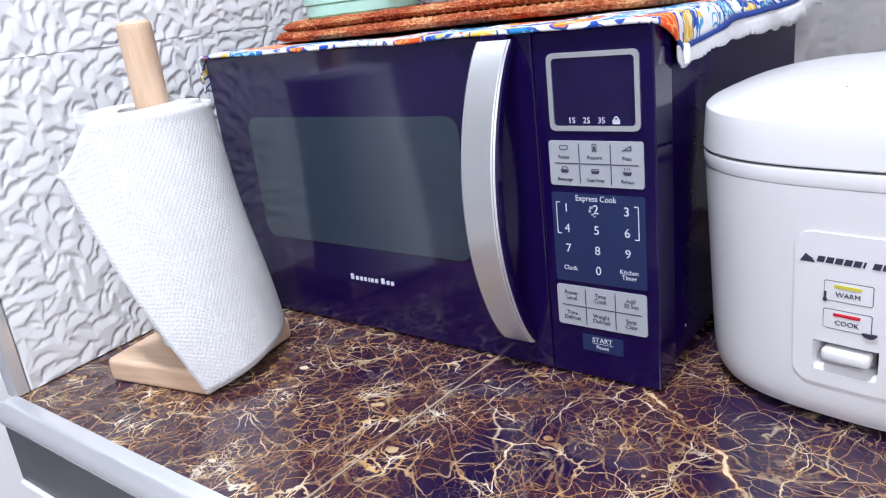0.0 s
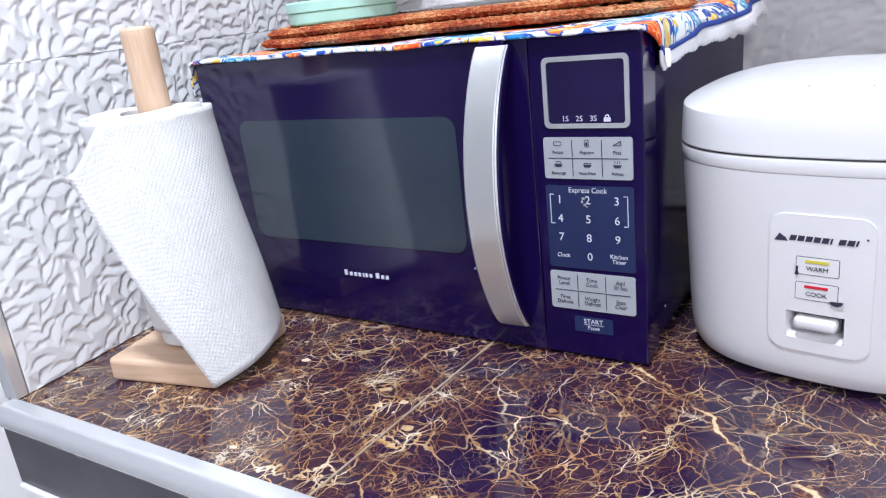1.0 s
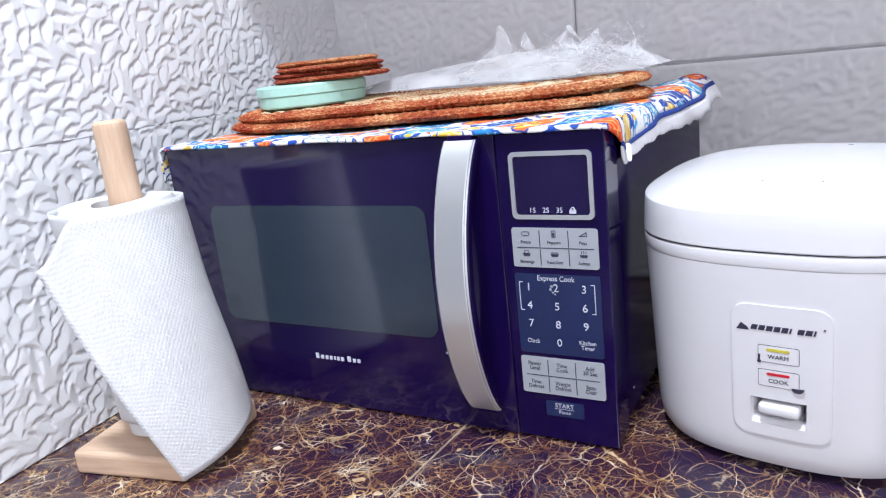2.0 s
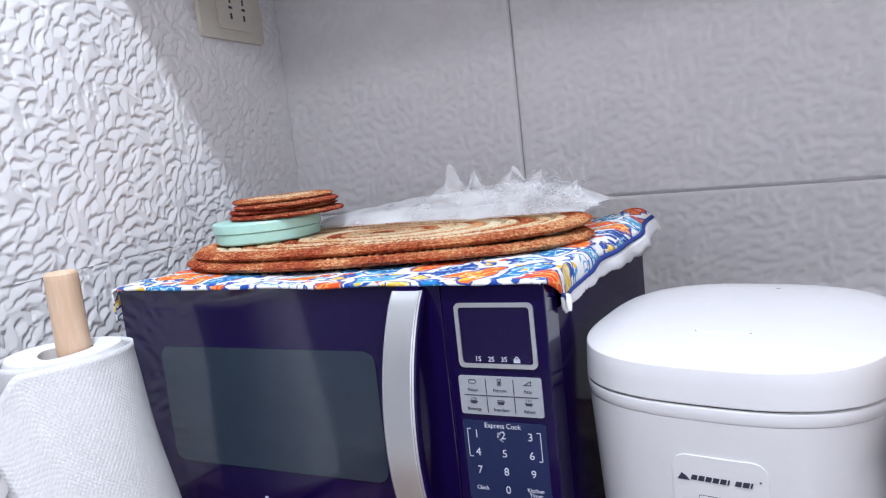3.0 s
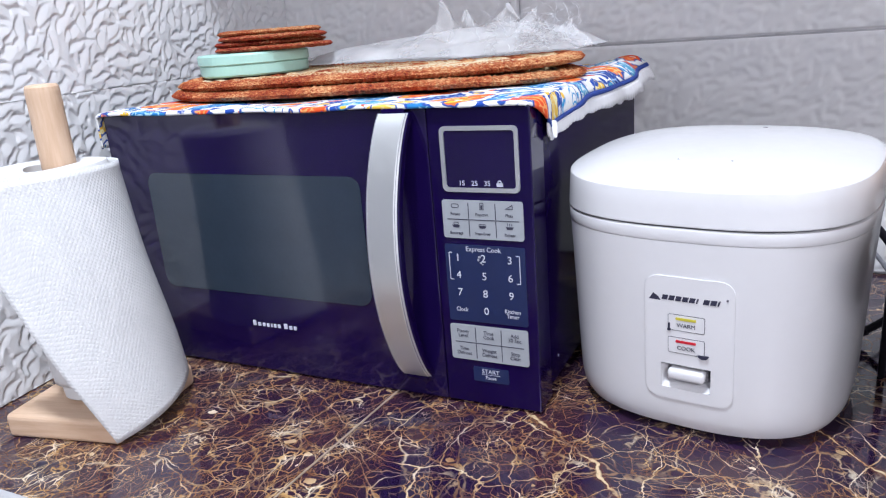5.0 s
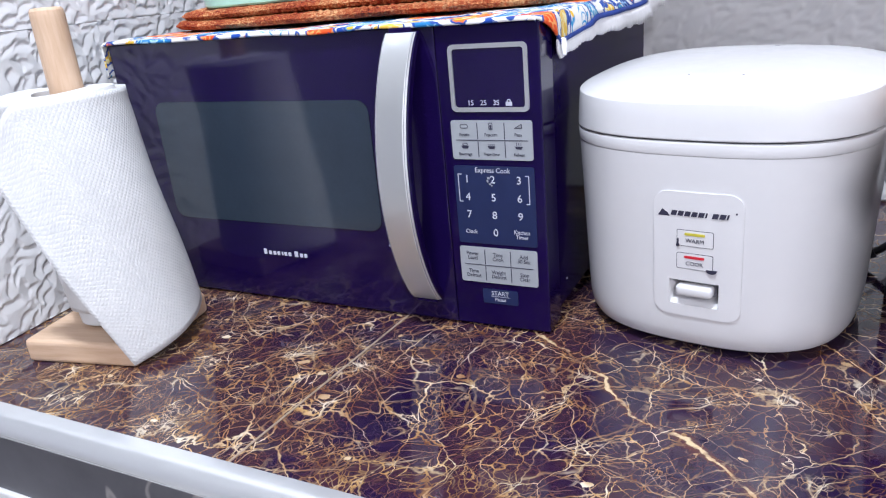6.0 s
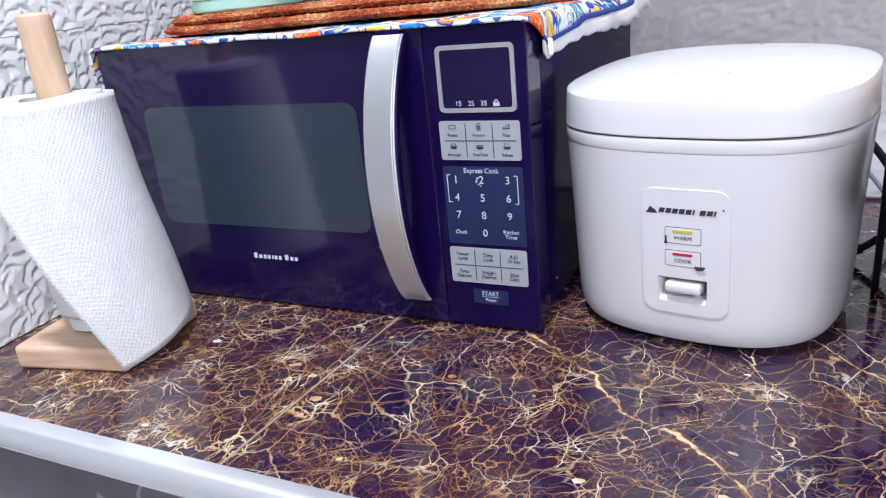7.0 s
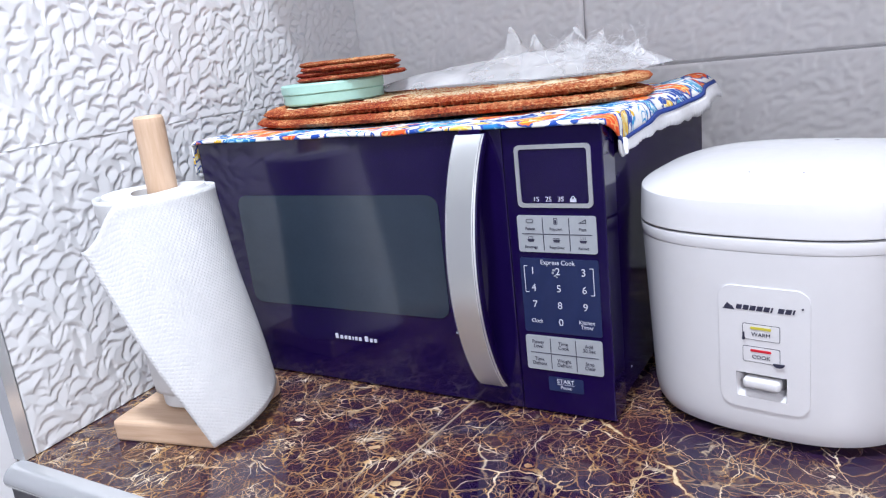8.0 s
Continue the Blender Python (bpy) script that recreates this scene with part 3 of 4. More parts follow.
# ---- microwave oven ----
def microwave():
    root = thing("microwave_oven", "black microwave oven with glossy door, curved silver handle and keypad", "microwave", (0, 0, 0))
    part("casing", box(0.003, 0.447, 0.0315, 0.404, 0.0042, 0.257, 0.005, 2), "case", root)
    door = part("door", box(0.0, 0.3632, 0.0, 0.031, 0.0022, 0.259, 0.0009, 2), "glass", root, "glossy black glass door")
    part("window", slab(rounded(0.046, 0.295, 0.083, 0.202, 0.012, 6), -0.0008, 0.0004), "pane", door, "smoked grey window in the door")
    # brand mark as plain bars
    for x, w, h in ((0.1545, 0.0046, 0.0066), (0.1605, 0.0043, 0.0046), (0.1660, 0.0040, 0.0046), (0.1710, 0.0036, 0.0046), (0.1755, 0.0020, 0.0046), (0.1795, 0.0036, 0.0046), (0.1845, 0.0040, 0.0046), (0.1925, 0.0050, 0.0066), (0.1985, 0.0042, 0.0046), (0.2037, 0.0040, 0.0046)):
        part("brand_mark", box(x - w * 0.38, x + w * 0.38, -0.0009, 0.0004, 0.0497, 0.0493 + h * 0.85), "white_print", door)
    # handle: a bowed strip on a dark core
    def strip(x0, x1, inset, thick, zt, zb, n=44, bow=0.037):
        bm = bmesh.new()
        rows = []
        for k in range(n + 1):
            s = k / n
            z = zb + (zt - zb) * s
            y = -0.007 - bow * (1 - (2 * s - 1) ** 2) ** 0.85 + inset
            rows.append([bm.verts.new(c) for c in ((x0, y + 0.0022, z), (x0 + 0.0022, y, z), (x1 - 0.0022, y, z), (x1, y + 0.0022, z), (x1, y + thick, z), (x0, y + thick, z))])
        for a, b in zip(rows, rows[1:]):
            for k in range(6):
                bm.faces.new((a[k], a[(k + 1) % 6], b[(k + 1) % 6], b[k]))
        bm.faces.new(rows[0])
        bm.faces.new(rows[-1][::-1])
        bmesh.ops.recalc_face_normals(bm, faces=bm.faces)
        return bm
    handle = part("handle", strip(0.3225, 0.3505, 0.0, 0.0026, 0.2555, 0.0245), "silver", door, "bowed silver door handle", smooth=True)
    part("handle_core", strip(0.3218, 0.3512, 0.0027, 0.0085, 0.2560, 0.0240), "black", door)
    for x in (0.3238, 0.3492):
        line = [(x, -0.0072 - 0.037 * (1 - (2 * f - 1) ** 2) ** 0.85 + (0.0012 if x > 0.34 else 0.0006), 0.0248 + 0.2304 * f) for f in (k / 44 for k in range(45))]
        part("edge_line", tube(line, 0.00042, 5), "grey", handle, "fine dark line along the handle's edge")
    for z in (0.0265, 0.2535):
        part("handle_foot", box(0.326, 0.347, -0.006, 0.001, z - 0.006, z + 0.006, 0.001), "black", door)
    panel = part("control_panel", box(0.3637, 0.450, 0.0, 0.031, 0.0022, 0.259, 0.0012, 2), "black", root, "glossy black control panel")
    ring = part("display_frame", slab(rounded(0.3745, 0.4405, 0.1915, 0.2440, 0.0045), -0.0012, 0.0003, rounded(0.3780, 0.4370, 0.1950, 0.2405, 0.0025)), "silver", panel, "thin silver frame round the dark display")
    part("display", slab(rounded(0.3782, 0.4368, 0.1952, 0.2403, 0.0024), -0.0004, 0.0003), "glass", panel)
    for x, t in ((0.3912, "1S"), (0.4022, "2S"), (0.4130, "3S")):
        words("lettering", t, 0.0058, x, -0.0006, 0.1985, "white_print", panel)
    part("lock_icon", box(0.4210, 0.4262, -0.0008, -0.0003, 0.1962, 0.1992), "white_print", panel)
    part("lock_bow", slab(rounded(0.4220, 0.4252, 0.1980, 0.2013, 0.0015), -0.0008, -0.0003, rounded(0.4227, 0.4245, 0.1984, 0.2006, 0.0008)), "white_print", panel)
    top = part("key_block", slab(rounded(0.3722, 0.4418, 0.1527, 0.1847, 0.0022), -0.0009, 0.0003), "keys", panel, "silver-grey keypad block")
    low = part("key_block", slab(rounded(0.3712, 0.4412, 0.0437, 0.0760, 0.0022), -0.0009, 0.0003), "keys", panel, "silver-grey keypad block")
    mid = part("number_block", slab(rounded(0.3717, 0.4418, 0.0795, 0.1472, 0.0018), -0.0007, 0.0003), "keys_navy", panel, "navy blue number pad")
    start = part("start_key", slab(rounded(0.3900, 0.4222, 0.0243, 0.0376, 0.0012), -0.0007, 0.0003), "keys_navy", panel, "dark blue start key")
    for block, x0, z0, z1 in ((top, 0.3722, 0.1527, 0.1847), (low, 0.3712, 0.0437, 0.0760)):
        zm = (z0 + z1) / 2
        part("divider", box(x0 + 0.004, x0 + 0.066, -0.0012, -0.0006, zm - 0.0003, zm + 0.0003), "line", block)
        for k in (1, 2):
            x = x0 + 0.0696 * k / 3
            for za, zb in ((z0 + 0.002, zm - 0.0008), (zm + 0.0008, z1 - 0.002)):
                part("divider", box(x - 0.0003, x + 0.0003, -0.0012, -0.0006, za, zb), "line", block)
    names = (("Potato", "Popcorn", "Pizza"), ("Beverage", "Frozen Dinner", "Reheat"))
    for r in range(2):
        for c in range(3):
            x, z = 0.3838 + 0.0232 * c, 0.1800 - 0.0160 * r
            words("lettering", names[r][c], 0.0036, x, -0.0011, z - 0.0068, "line", top, squeeze=0.62 if len(names[r][c]) > 8 else 0.9)
            icon(top, 3 * r + c, x, z)
    for text, x, z in (("Power\nLevel", 0.383, 0.0680), ("Time\nCook", 0.4062, 0.0680), ("Add\n30 Sec", 0.4295, 0.0680), ("Time\nDefrost", 0.383, 0.0518), ("Weight\nDefrost", 0.4062, 0.0518), ("Stop\nClear", 0.4295, 0.0518)):
        words("lettering", text, 0.0048, x, -0.0011, z, "line", low, squeeze=0.9)
    words("lettering", "Express Cook", 0.0060, 0.4060, -0.0009, 0.1437, "white_print", mid, squeeze=0.9)
    for k, t in enumerate("123456789"):
        words("digit", t, 0.0092, 0.3830 + 0.0228 * (k % 3), -0.0009, 0.1358 - 0.0153 * (k // 3), "white_print", mid)
    words("digit", "0", 0.0092, 0.4058, -0.0009, 0.0898, "white_print", mid)
    words("lettering", "Clock", 0.0050, 0.3838, -0.0009, 0.0900, "white_print", mid, squeeze=0.9)
    words("lettering", "Kitchen\nTimer", 0.0050, 0.4290, -0.0009, 0.0895, "white_print", mid, squeeze=0.9)
    for x, s in ((0.3752, 1), (0.4370, -1)):
        br = box(x - 0.0003, x + 0.0003, -0.001, -0.0005, 0.1165, 0.1400)
        for z in (0.1165, 0.1400):
            box(min(x, x + 0.003 * s), max(x, x + 0.003 * s), -0.001, -0.0005, z - 0.0003, z + 0.0003, bm=br)
        part("bracket", br, "white_print", mid)
    # worn scratch on the number two key
    for dx, dz, w, h in ((-0.0035, 0.0015, 0.0012, 0.0009), (-0.0045, -0.0010, 0.0008, 0.0011), (-0.0025, -0.0035, 0.0010, 0.0006), (-0.0010, -0.0048, 0.0008, 0.0005)):
        part("scratch", slab(rounded(0.4058 + dx - w, 0.4058 + dx + w, 0.1358 + dz - h, 0.1358 + dz + h, 0.0004, 2), -0.0009, -0.0006), "keys", mid)
    words("lettering", "START", 0.0055, 0.4060, -0.0009, 0.0340, "white_print", start)
    words("lettering", "Pause", 0.0044, 0.4060, -0.0009, 0.0283, "white_print", start)
    part("divider", box(0.3975, 0.4145, -0.0009, -0.0005, 0.0310, 0.0313), "white_print", start)
    part("door_stud", lathe([(0.0012, 0.0), (0.0010, 0.0008)], 0, 0, 10), "keys", door).data.transform(pose(0.3005, 0.0002, 0.070, 90))
    part("casing_screw", lathe([(0.0013, 0.0), (0.0010, 0.0006)], 0, 0, 12), "keys", root).data.transform(pose(0.4469, 0.060, 0.028, 0, 90))
    for x, y in ((0.03, 0.05), (0.42, 0.05), (0.03, 0.37), (0.42, 0.37)):
        part("foot", lathe([(0.011, 0.0), (0.012, 0.0012), (0.012, 0.0046)], x, y, 20), "rubber", root)
    return root


def icon(parent, kind, x, z):
    """Small printed food symbol on a key."""
    y0, y1 = -0.0012, -0.0006
    def ringed(w, h, zc, r):
        part("food_icon", slab(rounded(x - w, x + w, zc - h, zc + h, r, 4), y0, y1, rounded(x - w + 0.0004, x + w - 0.0004, zc - h + 0.0004, zc + h - 0.0004, r * 0.8, 4)), "line", parent)
    if kind == 0:
        ringed(0.0034, 0.0017, z, 0.0016)
    elif kind == 1:
        ringed(0.0017, 0.0028, z, 0.0006)
        part("food_icon", box(x - 0.0008, x + 0.0008, y0, y1, z - 0.002, z + 0.001), "line", parent)
    elif kind == 2:
        part("food_icon", slab([(x - 0.0036, z - 0.0016), (x + 0.0034, z - 0.0016), (x + 0.0030, z + 0.0022)], y0, y1, [(x - 0.0016, z - 0.0010), (x + 0.0028, z - 0.0010), (x + 0.0025, z + 0.0012)]), "line", parent)
    else:
        part("food_icon", slab([(x - 0.0034, z), (x - 0.0022, z - 0.0022), (x + 0.0022, z - 0.0022), (x + 0.0034, z)], y0, y1), "line", parent)
        if kind == 3:
            ringed(0.0022, 0.0012, z + 0.0012, 0.001)
        elif kind == 4:
            part("food_icon", box(x - 0.003, x + 0.003, y0, y1, z + 0.0008, z + 0.0013), "line", parent)
        else:
            for d in (-0.0018, 0.0, 0.0018):
                part("food_icon", box(x + d - 0.0002, x + d + 0.0002, y0, y1, z + 0.0008, z + 0.003), "line", parent)


# ---- rice cooker ----
BODY_POWER, LID_POWER = 2.75, 2.85
PROFILE = ((0.0015, 0.086), (0.004, 0.0965), (0.008, 0.1028), (0.014, 0.1060), (0.024, 0.1078), (0.04, 0.1088), (0.07, 0.1102), (0.12, 0.1125), (0.1605, 0.1146))


def rc_half(z):
    """Half width of the cooker's body at height z."""
    for (z0, a0), (z1, a1) in zip(PROFILE, PROFILE[1:]):
        if z <= z1:
            return a0 + (a1 - a0) * max(0, (z - z0) / (z1 - z0))
    return PROFILE[-1][1]


def squircle(rings, n=112, power=BODY_POWER):
    """A closed solid from rings of (half size, z), squarish with round corners."""
    bm = bmesh.new()
    made = []
    for a, z, *p in rings:
        e = 2 / (p[0] if p else power)
        row = []
        for k in range(n):
            t = 2 * math.pi * (k + 0.5) / n
            c, s = math.cos(t), math.sin(t)
            row.append(bm.verts.new((a * math.copysign(abs(c) ** e, c), a * math.copysign(abs(s) ** e, s), z)))
        made.append(row)
    for a, b in zip(made, made[1:]):
        for k in range(n):
            bm.faces.new((a[k], a[(k + 1) % n], b[(k + 1) % n], b[k]))
    bm.faces.new(made[0][::-1])
    bm.faces.new(made[-1])
    return bm


def rc_front(x, z, off=0.0):
    """The y of the cooker's bowed front."""
    a = rc_half(z)
    return -a * (1 - min(1, abs(x) / a) ** BODY_POWER) ** (1 / BODY_POWER) - off


def bowed_plate(x0, x1, z0, z1, r, off, deep, hole=None):
    """A rounded plate that follows the bowed front, proud by off, with its edges turned in by deep; hole: x0, x1, z0, z1."""
    xs = sorted({x0 + r * (1 - math.cos(radians(15 * k))) for k in range(7)} | {x1 - r * (1 - math.cos(radians(15 * k))) for k in range(7)} | {x0 + (x1 - x0) * k / 10 for k in range(2, 9)} | (set(hole[:2]) if hole else set()))
    xs = [x for k, x in enumerate(xs) if not k or x - xs[k - 1] > 1e-6]
    vs = sorted({k / 8 for k in range(9)} | ({(hole[2] - z0) / (z1 - z0), (hole[3] - z0) / (z1 - z0)} if hole else set()))
    bm = bmesh.new()
    cols = []
    for x in xs:
        d = max(0.0, r - min(x - x0, x1 - x))
        cutback = (r - math.sqrt(max(0.0, r * r - d * d))) * 0.999
        lo, hi = z0 + cutback, z1 - cutback
        cols.append([bm.verts.new((x, rc_front(x, lo + (hi - lo) * v, off), lo + (hi - lo) * v)) for v in vs])
    for a, b in zip(cols, cols[1:]):
        for k in range(len(vs) - 1):
            cx, cz = (a[k].co.x + b[k].co.x) / 2, (a[k].co.z + a[k + 1].co.z) / 2
            if not (hole and hole[0] < cx < hole[1] and hole[2] < cz < hole[3]):
                bm.faces.new((a[k], b[k], b[k + 1], a[k + 1]))
    rim = [e for e in bm.edges if e.is_boundary]
    made = bmesh.ops.extrude_edge_only(bm, edges=rim)["geom"]
    for v in made:
        if isinstance(v, bmesh.types.BMVert):
            v.co.y += deep
    bmesh.ops.recalc_face_normals(bm, faces=bm.faces)
    return bm


def bowed_words(text, size, x, z, off, material, parent):
    """Lettering that follows the bowed front."""
    ob = words("lettering", text, size, x, 0, z, material, parent)
    for v in ob.data.vertices:
        v.co.y += rc_front(v.co.x, v.co.z, off)
    return ob


def cut_body(ob, x0, x1, z0, z1, y1):
    """Takes the switch recess out of the body."""
    tool = part("cutter", box(x0, x1, -0.16, y1, z0, z1), "plate")
    mod = ob.modifiers.new("recess", "BOOLEAN")
    mod.operation, mod.object, mod.solver = "DIFFERENCE", tool, "EXACT"
    me = bpy.data.meshes.new_from_object(ob.evaluated_get(bpy.context.evaluated_depsgraph_get()))
    ob.modifiers.clear()
    ob.data = me
    me.shade_smooth()
    me.set_sharp_from_angle(angle=radians(28))
    bpy.data.objects.remove(tool)


def rice_cooker():
    root = thing("rice_cooker", "white squarish plastic rice cooker with a closed domed lid", "rice cooker", (0.5767, 0.1065, 0), turn=-9.4)
    zs = (0.0015, 0.0025, 0.004, 0.006, 0.008, 0.011, 0.014, 0.019, 0.024, 0.032, 0.04, 0.055, 0.07, 0.09, 0.11, 0.13, 0.148, 0.1605)
    body = part("body", squircle([(rc_half(z), z) for z in zs]), "cooker")
    well = (-0.0118, 0.0248, 0.0432, 0.0636)
    cut_body(body, *well, -0.092)
    body.parent = root
    part("rim", squircle([(0.1143, 0.1606), (0.1148, 0.1609), (0.1151, 0.1618), (0.1153, 0.1690), (0.1150, 0.1700), (0.1136, 0.1703)]), "cooker", root, "raised band under the lid", smooth=True)
    part("gap", squircle([(0.1118, 0.1703), (0.1118, 0.1722)]), "groove", root, smooth=True)
    lid = [(0.1128, 0.1718), (0.1143, 0.1720), (0.1147, 0.1728), (0.1141, 0.1850), (0.1133, 0.1962), (0.1130, 0.1972), (0.1122, 0.1979), (0.1085, 0.1992), (0.102, 0.2010), (0.090, 0.2035), (0.072, 0.2058), (0.050, 0.2073), (0.026, 0.2079), (0.006, 0.2080)]

    def tilt(y, z):
        """The lid's top rises towards the hinge."""
        return z + 0.0102 * (y + 0.113) / 0.226 * min(1, max(0, (z - 0.174) / 0.022))
    bm = squircle([(a, z, max(2.2, LID_POWER * min(1, a / 0.10))) for a, z in lid])
    for v in bm.verts:
        v.co.z = tilt(v.co.y, v.co.z)
    cover = part("lid", bm, "cooker", root, "white domed lid with a crisp edge", smooth=True)

    def top(x, y):
        a = max(abs(x), abs(y), (abs(x) ** 2.4 + abs(y) ** 2.4) ** (1 / 2.4))
        for (a0, z0), (a1, z1) in zip(lid[6:], lid[7:]):
            if a1 <= a <= a0:
                return tilt(y, z0 + (z1 - z0) * (a0 - a) / (a0 - a1))
        return tilt(y, 0.2080)
    # grip outline, hinge mark and a scratch on the lid
    grip = [(-0.0195, -0.0555), (-0.0185, -0.0595), (-0.0150, -0.0608), (0.0150, -0.0608), (0.0185, -0.0595), (0.0195, -0.0555)]
    part("lid_grip", tube([(x + 0.002, y, top(x, y) + 0.0001) for x, y in grip], 0.0006, 6), "plate", cover, "fine raised outline of the lid grip")
    for x in (-0.0175, 0.0215):
        part("grip_mark", lathe([(0.0009, 0.0), (0.0007, 0.0007)], x, -0.0590, 8), "grey", cover).data.transform(Matrix.Translation((0, 0, top(x, -0.059) - 0.0002)))
    part("hinge_mark", box(0.0155, 0.0195, 0.0665, 0.0680, top(0.017, 0.067) - 0.0003, top(0.017, 0.067) + 0.0005, 0.0003, 1), "grey", cover)
    part("base_ring", lathe([(0.072, 0.0), (0.075, 0.0016)], 0, 0, 48), "rubber", root)

    plate = part("label_plate", bowed_plate(-0.0240, 0.0402, 0.0335, 0.1342, 0.0105, 0.0010, 0.0018, well), "plate", root, "slightly raised white front plate", smooth=True)
    # maker's mark: a dark triangle and plain slanted bars
    def flat(pts, off, mat, parent, name):
        return part(name, slab(pts, rc_front(pts[0][0], pts[0][1], off), rc_front(pts[0][0], pts[0][1], 0.0002)), mat, parent)
    z = 0.1177
    flat([(-0.0207, z - 0.0030), (-0.0119, z - 0.0030), (-0.0163, z + 0.0042)], 0.0014, "line", plate, "brand_mark")
    for k in range(9):
        x = -0.0106 + 0.00495 * k
        w = 0.0040 if k not in (5, 8) else 0.0012
        flat([(x - 0.0005, z - 0.0019), (x + w - 0.0005, z - 0.0019), (x + w + 0.0005, z + 0.0018), (x + 0.0005, z + 0.0018)], 0.0014, "line", plate, "brand_mark")
    flat([(0.0346, z + 0.0022), (0.0358, z + 0.0022), (0.0358, z + 0.0034), (0.0346, z + 0.0034)], 0.0014, "line", plate, "brand_mark")
    for z0, lens, text in ((0.0988, "yellow", "WARM"), (0.0804, "red", "COOK")):
        part("lamp_outline", bowed_plate(-0.0064, 0.0203, z0 - 0.0068, z0 + 0.0062, 0.0014, 0.0012, 0.0006), "line", plate)
        part("lamp_field", bowed_plate(-0.0060, 0.0199, z0 - 0.0064, z0 + 0.0058, 0.0011, 0.0014, 0.0006), "plate", plate)
        part("indicator_lamp", bowed_plate(-0.0006, 0.0142, z0 + 0.0020, z0 + 0.0040, 0.0007, 0.0018, 0.0008), lens, plate, lens + " indicator lamp")
        bowed_words(text, 0.0044, 0.0070, z0 - 0.0022, 0.0016, "line", plate)
    flat([(-0.0063, 0.0928), (-0.0048, 0.0928), (-0.0048, 0.0978), (-0.0063, 0.0978)], 0.0018, "line", plate, "warm_icon")
    flat([(-0.0055 + 0.0013 * math.cos(radians(a)), 0.0925 + 0.0013 * math.sin(radians(a))) for a in range(0, 360, 40)], 0.0018, "line", plate, "warm_icon")
    flat([(0.0195 + 0.0040 * math.cos(radians(a)), 0.0750 + 0.0030 * math.sin(radians(a))) for a in range(180, 361, 20)], 0.0020, "line", plate, "cook_icon")
    # funnel-shaped switch recess with a dark slot and its lever
    x0, x1, z0, z1 = well
    yo, yi = rc_front(0.0248, 0.053, -0.0008), -0.0965
    bm = bmesh.new()
    outer = [bm.verts.new((x, min(yo, rc_front(x, z, 0.0004)), z)) for x, z in rounded(x0, x1, z0, z1, 0.0022)]
    inner = [bm.verts.new((x, yi, z)) for x, z in rounded(x0 + 0.0042, x1 - 0.0030, z0 + 0.0062, z1 - 0.0016, 0.0016)]
    for k in range(len(outer)):
        j = (k + 1) % len(outer)
        bm.faces.new((outer[k], outer[j], inner[j], inner[k]))
    bm.faces.new(inner)
    bmesh.ops.recalc_face_normals(bm, faces=bm.faces)
    rec = part("switch_surround", bm, "plate", plate, "funnel-shaped recess of the cooking switch", smooth=True)
    part("switch_slot", box(x0 + 0.0046, x1 - 0.0034, -0.1030, yi - 0.0002, z0 + 0.0066, z1 - 0.0020, 0.0008, 1), "grey", rec, "grey slot of the switch")
    part("switch_lever", box(-0.0068, 0.0206, -0.1135, -0.1020, 0.0512, 0.0602, 0.0032, 4), "cooker", rec, "white cooking lever", smooth=True)
    return root


# ---- paper towel on its wooden stand ----
TX, TY = 0.060, -0.111


def towel_stand():
    root = thing("paper_towel_stand", "pale beech paper towel stand with square base", "towel holder", (TX, TY, 0), turn=11)
    part("base", box(-0.0575, 0.0575, -0.0575, 0.0575, 0.0, 0.022, 0.004, 3), "beech", root)
    part("dowel", lathe([(0.0145, 0.0221), (0.0135, 0.293), (0.0131, 0.2965), (0.0118, 0.2985), (0.007, 0.2990)], 0.005, 0.004, 40), "dowel", root, "thick round wooden dowel", smooth=False)
    return root


